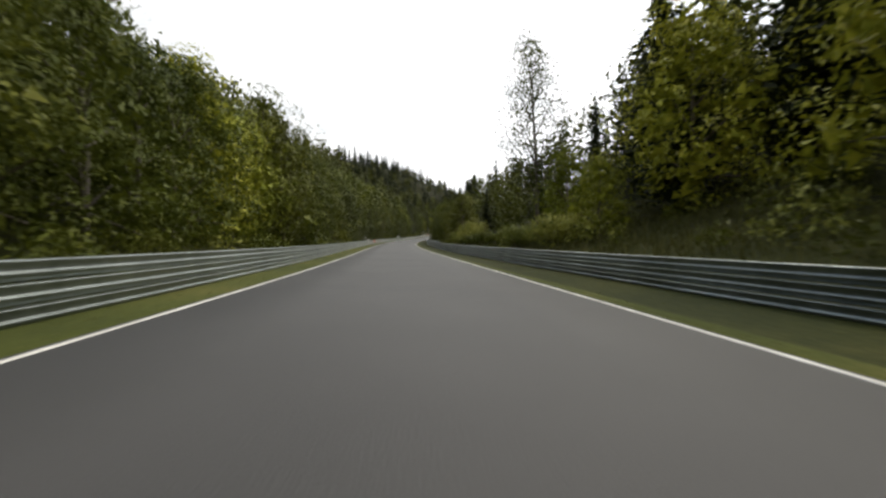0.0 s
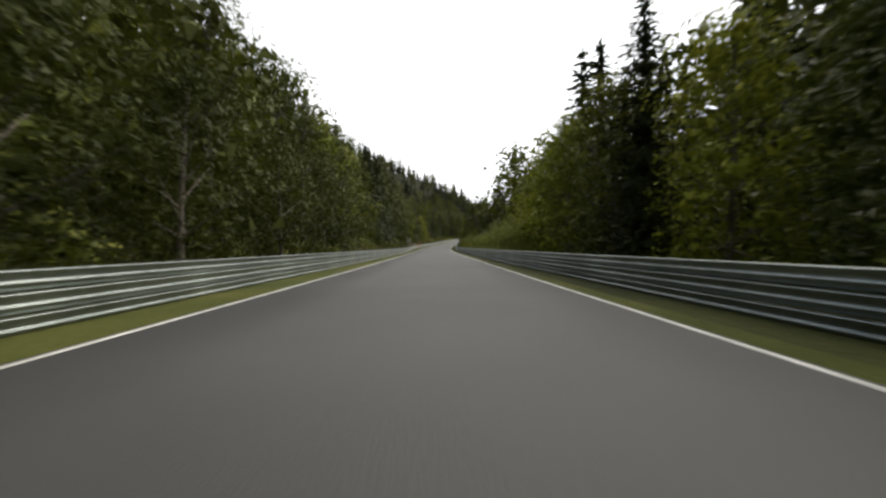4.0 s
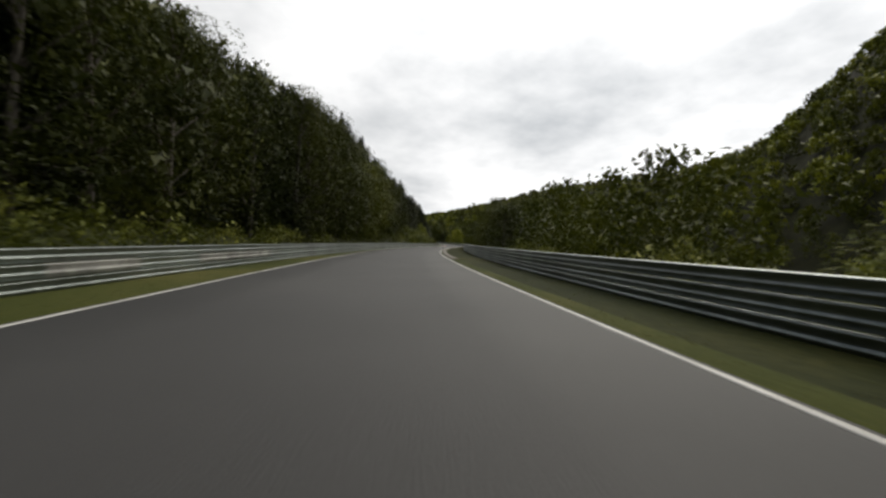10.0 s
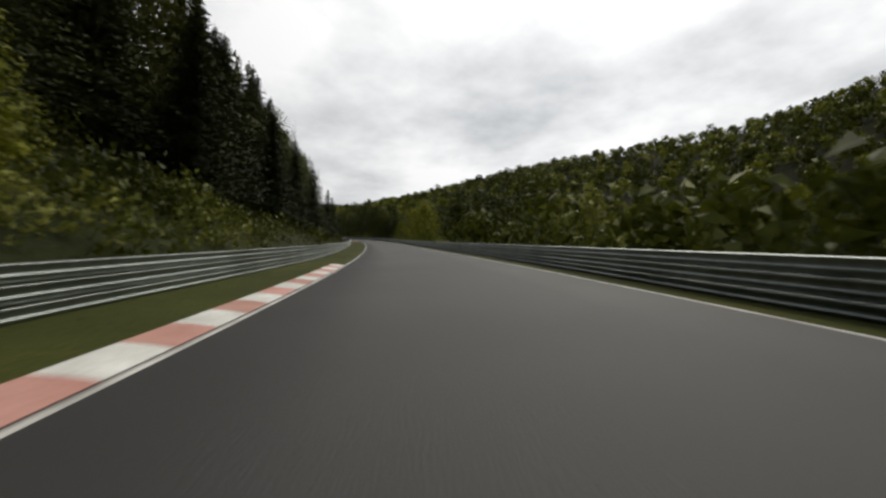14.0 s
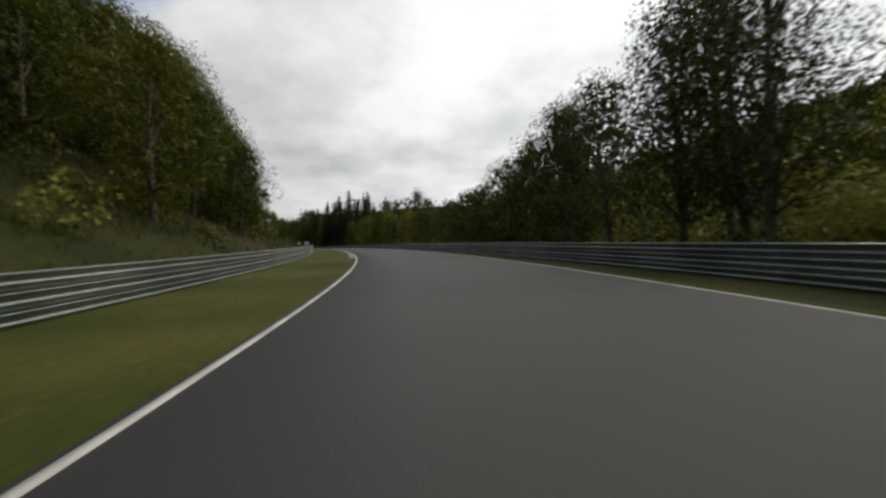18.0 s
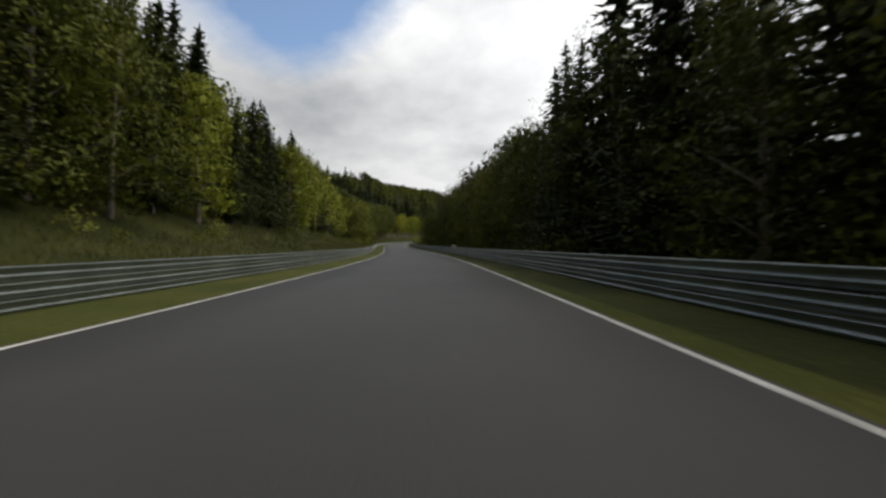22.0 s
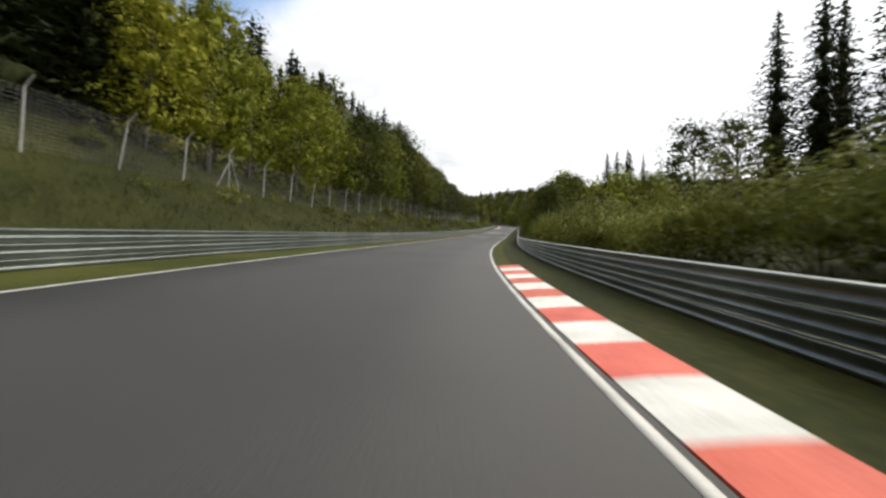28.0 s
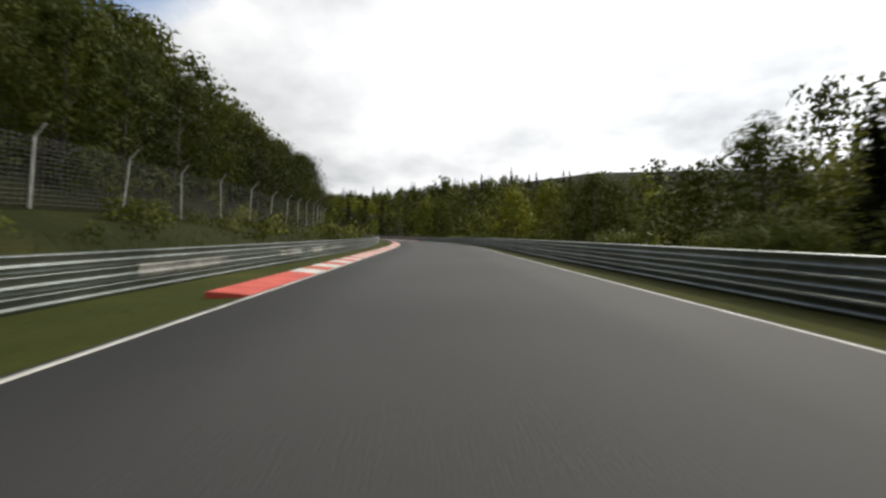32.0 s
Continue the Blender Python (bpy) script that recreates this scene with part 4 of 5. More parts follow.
TINY = {"g": broadleaf(6.5, 3.6, 84, 0.85, .2, 14)[1], "l": broadleaf(6, 3.3, 84, 0.8, .2, 14)[1], "d": broadleaf(7.5, 3.7, 84, 0.9, .15, 14)[1]}
SCRUB = {"b": broadleaf(1.5, 1.3, 120, 0.14, .0, 10)[1], "w": broadleaf(1.7, 1.3, 120, 0.14, .0, 10)[1], "d": broadleaf(1.4, 1.4, 120, 0.15, .0, 10)[1]}
FAR_MAT = {"g": GREEN, "l": LIGHT, "d": DARK, "s": NEEDLES, "o": DARK, "w": WILLOW, "b": GREEN}
mass, facing, faces, count = {k: [] for k in FAR}, {k: [] for k in FAR}, {k: [] for k in FAR}, {k: 0 for k in FAR}


def far_tree(kind, s, u, size=1.0, models=FAR):
    v, nr = models[kind][0], models[kind][2]
    x, y, z = (float(q) for q in spot(s, u))
    high, wide = float(v[:, 2].max()), float(np.abs(v[:, 0]).max())
    an, k = rng.uniform(0, 6.28), size * rng.uniform(0.75, 1.2)
    up_k = fit_size(s, u, k, high, 1.2 if kind == "s" else wide, z - float(line(s)[2])) * rng.uniform(0.8, 1.07)
    if up_k * high < 0.7:
        return
    k = max(up_k, min(0.5, k))
    c, sn = math.cos(an), math.sin(an)
    facing[kind].append(np.stack([nr[:, 0] * c - nr[:, 1] * sn, nr[:, 0] * sn + nr[:, 1] * c, nr[:, 2]], 1))
    faces[kind].append(models[kind][1] + count[kind])
    count[kind] += len(v)
    c, sn = c * k, sn * k
    mass[kind].append(np.stack([x + v[:, 0] * c - v[:, 1] * sn, y + v[:, 0] * sn + v[:, 1] * c, z - 0.3 * up_k + v[:, 2] * up_k], 1))


# seconds from, to; kinds; metres behind the front row at which they begin; size
BACK = {
    -1: [(-1, 0.8, "ggdg", 4, .9), (0.8, 4.8, "dggd", 4, 1), (4.8, 7, "ssd", 4, 1), (7, 9.3, "sssd", 4, 1), (9.3, 12.5, "dgs", 4, 1), (12.5, 13.8, "sssd", 5, .66), (13.8, 15.6, "sssd", 5, .95), (15.6, 20, "gdg", 4, 1), (20, 22, "dgs", 4, 1), (22, 25.4, "gsls", 4, 1), (25.4, 26.5, "gg", 9, .6), (26.5, 27, "og", 4, 1.1), (27, 28.4, "sss", 7, .85), (28.4, 29.3, "sss", 5, 1.05), (29.3, 31, "dss", 4, 1.12), (31, 35, "dgg", 4, .8)],
    1: [(-1, 0.55, "sss", 7, .9), (0.5, 1.5, "dgs", 12, .75), (1.5, 4.8, "dsgs", 4, .9), (4.8, 6.5, "gdg", 9, .52), (6.5, 7.2, "dsg", 5, .48), (7.2, 8.5, "sss", 4, .85), (8.5, 10.7, "wbb", 6, .55), (10.7, 12.8, "dgg", 4, .55), (12.8, 15.6, "bbw", 5, .6), (15.6, 17.2, "gdo", 14, .8), (17.2, 18.1, "odg", 8, .5), (18.1, 18.7, "w", 4, .8), (18.7, 19.4, "odg", 4, .75), (19.4, 21, "sgg", 6, .5), (21, 23, "ssd", 4, .85), (23, 25.2, "dgo", 4, .8), (25.2, 28.1, "www", 9, .7), (28.1, 29.5, "wbw", 10, .6), (29.5, 31.7, "glg", 5, .62), (31.7, 35, "gdw", 5, .55)],
}
for side in (-1, 1):
    front = FRONT[side]
    for t0, t1, kinds, begin, size in BACK[side]:
        for depth in (0, 6.5, 14, 23) if side < 0 else (0, 6.5, 14):
            s = at(t0)
            while s < at(t1):
                s += (5.6 + depth * 0.08) * rng.uniform(0.7, 1.35) * (0.62 if kinds == "sss" else 1)
                off = [f[3] for f in front if at(f[0]) <= s <= at(f[1])] or [8]
                far_tree(kinds[int(rng.integers(len(kinds)))], s, side * (rail_u(s, side) + off[0] + begin + depth + rng.uniform(-2, 2)), max(size, 1.3) if s > at(0.7) and kinds[0] != "w" else size)
# the upper slope to the left, the slope across the valley, the hill past the end
for s in np.arange(-60, 1470, 11.0):
    for u in np.arange(45, 165, 12.0):
        kinds = "sssd" if at(26) < s < at(29.5) or at(4.5) < s < at(15) else "gdsg"
        far_tree(kinds[int(rng.integers(4))], s + rng.uniform(-5, 5), -u + rng.uniform(-5, 5), 0.65 if at(25) < s < at(28.3) else 0.95, DISTANT)
for s in np.arange(at(6), 1460, 7.6):
    for u in np.arange(46, 350 if s < at(15) else 285, 8.2):
        if VALLEY(s) > 0.2 or u < 110:
            far_tree("glglgdgl"[int(rng.integers(8))], s + rng.uniform(-4, 4), u + rng.uniform(-4, 4), 1.1 if u > 95 else 0.7, TINY if u > 95 else FAR)
for s in np.arange(1345, 1560, 8.0):
    for u in np.arange(-110, 190, 8.0):
        if abs(u) > 9:
            far_tree("glglgds"[int(rng.integers(7))], s + rng.uniform(-3, 3), u + rng.uniform(-3, 3), 0.6, DISTANT)
# low scrub between the barrier and the trees
for side in (-1, 1):
    for t0, t1, kinds, off, gap_, size in FRONT[side]:
        thick = side < 0 and at(12.5) < at(t0) < at(14)
        n = int((at(t1) - at(t0)) * off * (0.6 if thick else 0.34 if off < 8 else 0.22))
        for _ in range(n):
            s = rng.uniform(at(t0), at(t1))
            a = 1.2 + (off + 1) * rng.random() ** 0.7
            if side < 0 and (at(26) < s < at(29.6) or at(19.6) < s < at(25.4)) and rng.random() < 0.75:
                continue
            far_tree("bwdb"[int(rng.integers(4))], s, side * (rail_u(s, side) + a), rng.uniform(0.35, 0.95) * (1.5 if thick else 1), SCRUB)
for k, lots in mass.items():
    if lots:
        v = np.concatenate(lots)
        woods = new("far_woods", rounded(mesh("far_woods", v, np.concatenate(faces[k]), [FAR_MAT[k]]), np.concatenate(facing[k])))
        tagged(woods, "dense spruce wood on the slopes" if k == "s" else "dense mixed deciduous wood on the slopes", "woods", kind="stuff")


# ---- grass ----
def blades(count, s0, s1, side, u_from, u_to, tall, per, mat, label):
    """Tufts of thin blades between two distances from the road's middle, which are functions of s."""
    s = rng.uniform(s0, s1, count)
    a, b = u_from(s), u_to(s)
    u = side * (a + (b - a) * rng.random(count))
    x, y, z = spot(s, u)
    vs = []
    for i in range(per):
        an = rng.uniform(0, 6.28, count)
        h = tall * rng.uniform(0.5, 1.3, count)
        w = 0.008 + 0.04 * h
        ox, oy = rng.normal(0, tall * 0.35, (2, count))
        lean = rng.normal(0, 0.4, (2, count)) * h
        p = np.stack([x + ox, y + oy, z - 0.02], 1)
        d = np.stack([np.cos(an) * w, np.sin(an) * w, np.zeros(count)], 1)
        tip = p + np.stack([lean[0], lean[1], h], 1)
        vs.append(np.stack([p - d, p + d, tip], 1))
    v = np.concatenate(vs).reshape(-1, 3)
    ob = new("grass", mesh("grass", v, np.arange(len(v)).reshape(-1, 3), [mat]))
    return tagged(ob, label, "grass", kind="stuff")


BLADE = material("grass_blades", (0.0612, 0.0612, 0.01584), (0.1224, 0.1116, 0.036), 0.8, 0.25, 4, bump=0, island=0.3, see=0.3)
WEED = material("weed_blades", (0.042, 0.050, 0.011), (0.100, 0.096, 0.025), 0.8, 0.2, 3, bump=0, island=0.3, see=0.3)
DRY = material("dry_blades", (0.063, 0.049, 0.0245), (0.133, 0.105, 0.0525), 0.8, 0.2, 3, bump=0, island=0.35, see=0.3)
for side in (-1, 1):
    blades(30000, -5, 1290, side, lambda s: HALF + 0.12 + 0 * s, lambda s, side=side: rail_u(s, side) + 0.3, 0.045, 3, BLADE, "short yellowish green grass on the verge")
    blades(15000, -5, 1290, side, lambda s, side=side: rail_u(s, side) + 0.1, lambda s, side=side: rail_u(s, side) + 5, 0.3, 4, WEED, "tall weeds and grass behind the barrier")
blades(7000, at(16), at(19.5), -1, lambda s: rail_u(s, -1) + 3, lambda s: rail_u(s, -1) + 13, 0.4, 4, WEED, "rough grass on the steep bank")
blades(9000, at(19.6), at(25.4), -1, lambda s: rail_u(s, -1) + 2, lambda s: rail_u(s, -1) + 10, 0.35, 4, WEED, "rough grass on the bank below the wood")
blades(7000, at(26), at(30.2), -1, lambda s: rail_u(s, -1) + 1.5, lambda s: rail_u(s, -1) + 16, 0.4, 4, WEED, "rough grass on the steep bank")
blades(5000, -5, at(1.0), 1, lambda s: rail_u(s, 1) + 2, lambda s: rail_u(s, 1) + 11, 0.4, 4, WEED, "rough grass on the bank")
blades(6000, at(4.8), at(9.8), -1, lambda s: rail_u(s, -1) + 0.5, lambda s: rail_u(s, -1) + 9, 0.3, 4, DRY, "dry brownish undergrowth on the bank")


# ---- kerbs and strips beside the road ----
def frame_at(s, u, dz=0.0):
    """A pose on the road: x to its right, y along it, z off its surface."""
    x, y, z, h = (float(v) for v in line(s))
    rise = math.degrees(math.atan((float(line(s + 1)[2]) - float(line(s - 1)[2])) / 2))
    return pose(x + u * math.cos(h), y + u * math.sin(h), z + dz, rise, 0, math.degrees(h))


def block(name, width, length, inner, outer, mat, gap_=0.012):
    """A wedge of kerb that rises from its inner edge (x = 0) to its outer one (x = width)."""
    bm = bmesh.new()
    y0, y1, b = gap_ / 2, length - gap_ / 2, 0.012
    prof = [(0, -0.12), (0, inner), (width * 0.5, (inner + outer) / 2 + 0.008), (width - b, outer), (width, outer - b), (width, -0.12)]
    ends = [[bm.verts.new((x, y, z)) for x, z in prof] for y in (y0, y1)]
    for i in range(len(prof)):
        j = (i + 1) % len(prof)
        bm.faces.new((ends[0][i], ends[0][j], ends[1][j], ends[1][i]))
    bm.faces.new(ends[0][::-1])
    bm.faces.new(ends[1])
    bmesh.ops.recalc_face_normals(bm, faces=bm.faces)
    me = bpy.data.meshes.new(name)
    bm.to_mesh(me)
    bm.free()
    me.materials.append(mat)
    return me


def kerb(s0, s1, side, u0, width, length, mats, label, category="kerb", outer=0.07, first=0.0, piece="kerb_block", cover=1.0):
    root = empty("kerb" if category == "kerb" else "paved_strip")
    root.matrix_basis = frame_at(s0, side * u0)
    tagged(root, label, category, kind="structure")
    back = root.matrix_basis.inverted()
    meshes = [block(piece, width, length * cover, 0.008, outer, m) for m in mats]
    s, i = s0, 0
    if first:
        me = block(piece, width, first, 0.008, outer, mats[0])
        items = [(s, me)]
        s += first
        i = 1
    else:
        items = []
    while s < s1:
        items.append((s, meshes[i % len(meshes)]))
        s += length
        i += 1
    for sp, me in items:
        ob = part(piece, me, root)
        m = frame_at(sp, side * u0)
        if side < 0:
            ln = first if first and sp == s0 else length
            m = frame_at(sp + ln, side * u0) @ pose(0, 0, 0, 0, 0, 180)
        ob.matrix_basis = back @ m


PALE_RED = material("kerb_faded_red", (0.42, 0.20, 0.16), (0.55, 0.30, 0.25), 0.8, 2, 20, per=0.15)
kerb(511, 527, -1, 3.50, 0.62, 1.0, [KERB_WHITE], "worn white concrete kerb beside the edge line")
kerb(527, 559, -1, 3.50, 0.5, 1.0, [PALE_RED, KERB_WHITE], "faded red and white concrete kerb beside the edge line")
kerb(653.5, 687, -1, 3.50, 0.68, 1.05, [KERB_RED, KERB_WHITE], "red and white painted concrete kerb in a left bend")
kerb(1036.4, 1095, 1, 3.55, 0.68, 1.0, [KERB_RED, KERB_WHITE], "red and white painted concrete kerb in a right bend")
kerb(1243, 1300, -1, 3.50, 0.75, 1.05, [KERB_RED, KERB_WHITE], "red and white painted concrete kerb at the end of the straight", first=4.2)
kerb(1318, 1352, 1, 3.52, 0.8, 2.0, [KERB_RED, KERB_WHITE], "red and white painted kerb on the outside of the bend")
kerb(268, 293, 1, 3.52, 0.5, 0.5, [CONCRETE], "grey concrete block strip beside the edge line", "paved strip", 0.02, piece="paver")
kerb(413, 493, 1, 3.68, 0.36, 0.6, [CONCRETE], "beige concrete block strip beside the edge line", "paved strip", 0.025, piece="paver")
kerb(774, 825, 1, 3.54, 0.46, 0.8, [CONCRETE], "grey concrete strip beside the edge line", "paved strip", 0.02, piece="paver")
kerb(774, 825, 1, 4.01, 0.46, 0.4, [CONCRETE], "row of separate grey concrete bars with earth between them", "paved strip", 0.03, piece="paver", cover=0.6)
kerb(722, 756, -1, 3.52, 0.36, 0.6, [CONCRETE], "worn beige concrete strip beside the edge line", "paved strip", 0.02, piece="paver")
kerb(78, 102, 1, 3.50, 0.17, 0.6, [CONCRETE], "worn beige concrete strip beside the edge line", "paved strip", 0.02, piece="paver")


def patch(name, s0, s1, side, u0, width, mat, label, category, z=0.012):
    s = np.linspace(s0, s1, max(8, int(s1 - s0)))
    edge = width * (0.75 + 0.25 * swell(s, s * 0.3, 3.1)) * np.clip(np.minimum(s - s0, s1 - s) / 4, 0.15, 1)
    cols = [np.stack(road_spot(s, side * u0, z), 1), np.stack(road_spot(s, side * (u0 + edge * 0.6), z - 0.01), 1), np.stack(road_spot(s, side * (u0 + edge), z - 0.06), 1)]
    r = np.stack(cols if side > 0 else cols[::-1], 1)
    v, f = ribbon(r)
    return tagged(new(name, mesh(name, v, f, [mat])), label, category, kind="structure")


patch("bare_earth", 1112, 1182, -1, 3.52, 1.6, EARTH, "reddish bare earth worn beside the edge line", "earth")
patch("asphalt_apron", 764, 792, -1, 3.52, 2.3, ASPHALT, "worn grey asphalt apron beside the track", "road")
patch("bare_earth", at(9) + 2, at(9) + 22, -1, 3.52, 0.7, EARTH, "brown bare earth worn beside the edge line", "earth")


# ---- writing painted on the road ----
WHITE_PAINT = material("worn_white_paint", (0.28, 0.275, 0.26), (0.62, 0.61, 0.58), 0.75, 1.6, 18)
PINK_PAINT = material("worn_pink_paint", (0.13, 0.055, 0.052), (0.36, 0.13, 0.125), 0.75, 1.6, 18)


def word(text, s0, s1, u0, u1, mat, label):
    cu = bpy.data.curves.new("word", "FONT")
    cu.body, cu.size, cu.offset = text, 1.0, 0.03
    tmp = bpy.data.objects.new("word", cu)
    me = bpy.data.meshes.new_from_object(tmp)
    bpy.data.objects.remove(tmp)
    co = np.array([v.co for v in me.vertices])
    lo, hi = co.min(0), co.max(0)
    q = (co - lo) / (hi - lo + 1e-9)
    for v, (a, b, _) in zip(me.vertices, q):
        v.co = ((u1 - u0) * a, (s1 - s0) * b, 0)
    me.materials.append(mat)
    ob = new("road_writing", me)
    ob.matrix_basis = frame_at(s0, u0, 0.006)
    return tagged(ob, label, "road marking", kind="structure")


word("TURBO", 1155.5, 1157.0, -3.0, 1.3, WHITE_PAINT, "word TURBO in worn white paint on the asphalt")
word("MOTORSPORT", 1185.4, 1187.0, -3.2, 3.1, WHITE_PAINT, "word MOTORSPORT in worn white paint on the asphalt")
word("ZK", 1188.0, 1190.4, -1.6, 1.7, WHITE_PAINT, "letters ZK in worn white paint on the asphalt")
word("BANDE", 1195.4, 1197.1, -3.0, 2.6, WHITE_PAINT, "word BANDE in worn white paint on the asphalt")


def paint_bar(s0, s1, u0, u1, shift, mat, label):
    """A painted bar whose far end is shifted to the right."""
    v = [(0, 0, 0), (u1 - u0, 0, 0), (u1 - u0 + shift, s1 - s0, 0), (shift, s1 - s0, 0)]
    ob = new("road_writing", mesh("paint_bar", v, [(0, 1, 2, 3)], [mat]))
    ob.matrix_basis = frame_at(s0, u0, 0.006)
    return tagged(ob, label, "road marking", kind="structure")


for letter, u0, u1 in (("O", -3.0, -1.85), ("L", -1.45, -0.3), ("I", -0.05, 0.45), ("S", 0.75, 2.1)):
    word(letter, 1197.9, 1200.7, u0, u1, PINK_PAINT, "letter %s in worn pink paint on the asphalt" % letter)
paint_bar(1200.45, 1200.65, 2.2, 2.4, 0.02, WHITE_PAINT, "small white mark painted on the asphalt")
paint_bar(1197.4, 1197.65, 1.5, 2.4, 0.02, WHITE_PAINT, "illegible white lettering worn into the asphalt")
for i, (u, w) in enumerate(((1.7, .35), (2.2, .3), (2.6, .3), (2.95, .25))):
    paint_bar(1154.7 + 0.1 * (i % 2), 1156.1, u, u + w, 0.05, WHITE_PAINT, "illegible white lettering worn into the asphalt")
for i in range(9):
    paint_bar(1148.1 + i * 0.27, 1148.24 + i * 0.27, 0.95 - i * 0.1, 1.3 - i * 0.1, -0.05, WHITE_PAINT, "striped white arrow shaft painted on the asphalt")
paint_bar(1150.5, 1150.75, -0.35, 0.2, 0.1, WHITE_PAINT, "white arrow tip painted on the asphalt")
for u, w, s in ((-0.7, .3, 1149.4), (-0.3, .35, 1149.5), (-.5, .5, 1148.7), (1.3, .5, 1149.5), (1.9, .4, 1149.3)):
    paint_bar(s, s + 0.35, u, u + w, 0.05, WHITE_PAINT, "illegible white lettering worn into the asphalt")


# ---- signs, boxes, frames ----
PLASTIC_WHITE = material("white_board", (0.55, 0.55, 0.54), (0.72, 0.72, 0.71), 0.5, 3, 20, bump=0.03)
BLACK = material("black_paint", (0.015, 0.015, 0.016), (0.03, 0.03, 0.03), 0.5, 3, 20, bump=0)
BLUE = material("blue_paint", (0.05, 0.25, 0.5), (0.08, 0.32, 0.58), 0.5, 3, 20, bump=0)
YELLOW = material("yellow_paint", (0.65, 0.45, 0.05), (0.75, 0.55, 0.08), 0.5, 3, 20, bump=0)
ORANGE = material("orange_paint", (0.55, 0.085, 0.028), (0.72, 0.15, 0.05), 0.6, 3, 20, bump=0.05)
SLATE = material("dark_board", (0.035, 0.04, 0.045), (0.07, 0.075, 0.08), 0.6, 3, 20, bump=0.05)
POST_GREY = material("weathered_post", (0.22, 0.22, 0.2), (0.42, 0.41, 0.38), 0.85, 3, 20, bump=0.3, per=0.2)
NET = material("dark_net", (0.012, 0.016, 0.013), (0.03, 0.035, 0.03), 0.8, 3, 30, bump=0.3)


def box_mesh(name, size, mat, bevel=0.01, at_=(0, 0, 0)):
    bm = bmesh.new()
    bmesh.ops.create_cube(bm, size=1)
    for v in bm.verts:
        v.co = Vector((v.co.x * size[0] + at_[0], v.co.y * size[1] + at_[1], v.co.z * size[2] + at_[2]))
    if bevel:
        bmesh.ops.bevel(bm, geom=bm.edges[:], offset=min(bevel, min(size) * 0.3), segments=2, affect="EDGES")
    me = bpy.data.meshes.new(name)
    bm.to_mesh(me)
    bm.free()
    me.materials.append(mat)
    return me


def tube_mesh(name, p, q, r0, r1, mat, sides=8):
    v, f = tubes([(p, q, r0, r1)], sides)
    f = [tuple(int(i) for i in t) for t in f] + [tuple(range(sides))[::-1], tuple(range(sides, 2 * sides))]
    return mesh(name, v, f, [mat])


def text_mesh(text, width, height, mat):
    cu = bpy.data.curves.new("text", "FONT")
    cu.body, cu.size, cu.offset = text, 1.0, 0.015
    tmp = bpy.data.objects.new("text", cu)
    me = bpy.data.meshes.new_from_object(tmp)
    bpy.data.objects.remove(tmp)
    co = np.array([v.co for v in me.vertices])
    lo, hi = co.min(0), co.max(0)
    q = (co - lo) / (hi - lo + 1e-9) - 0.5
    for v, (a, b, _) in zip(me.vertices, q):
        v.co = (width * a, 0, height * b)
    me.materials.append(mat)
    return me


def ground_pose(s, u, turn=0.0, dz=0.0):
    x, y, z = (float(v) for v in spot(s, u))
    return pose(x, y, z + dz, 0, 0, math.degrees(float(line(s)[3])) + turn)


def km_sign(s, u, text):
    root = empty("kilometre_sign")
    root.matrix_basis = ground_pose(s, u)
    tagged(root, "white kilometre sign board reading %s km on a post" % text, "sign", "kilometre signs")
    part("post", tube_mesh("post", (0, 0.03, -0.4), (0, 0.03, 1.95), 0.03, 0.03, POST_GREY), root)
    panel = part("panel", box_mesh("panel", (0.66, 0.025, 1.0), PLASTIC_WHITE, 0.008, (0, 0, 1.55)), root)
    for name, me, x, z in (("number", text_mesh(text, 0.30, 0.22, BLACK), 0, 1.84), ("unit", text_mesh("km", 0.19, 0.11, BLACK), 0, 1.60), ("blue_bar", box_mesh("blue_bar", (0.33, 0.006, 0.10), BLUE, 0), -0.11, 1.37), ("blue_bar", box_mesh("blue_bar", (0.33, 0.006, 0.08), BLUE, 0), -0.11, 1.24), ("yellow_disc", box_mesh("yellow_disc", (0.16, 0.006, 0.2), YELLOW, 0.02), 0.17, 1.30)):
        ob = part(name, me, panel)
        ob.location = (x, -0.0175, z)


km_sign(280.5, 5.9, "12")
km_sign(1079.3, 6.3, "13")


def marker_box(s, u, size, low, mat, label, bars=0):
    """A small board or box on two short legs."""
    root = empty("marker_board")
    root.matrix_basis = ground_pose(s, u)
    tagged(root, label, "sign")
    part("board", box_mesh("board", (size[0], size[1], size[2]), mat, 0.012, (0, 0, low + size[2] / 2)), root)
    for k in (-1, 1):
        part("leg", tube_mesh("leg", (k * size[0] * 0.32, size[1] * 0.2, -0.3), (k * size[0] * 0.32, size[1] * 0.2, low + 0.05), 0.018, 0.018, POST_GREY), root)
    for i in range(bars):
        ob = part("bar", box_mesh("bar", (size[0] * (0.6 if i == 0 else 0.4), 0.006, size[2] * 0.13), PLASTIC_WHITE if mat == SLATE else BLACK, 0), root)
        ob.location = (0, -size[1] / 2 - 0.004, low + size[2] * (0.42 - 0.2 * i))


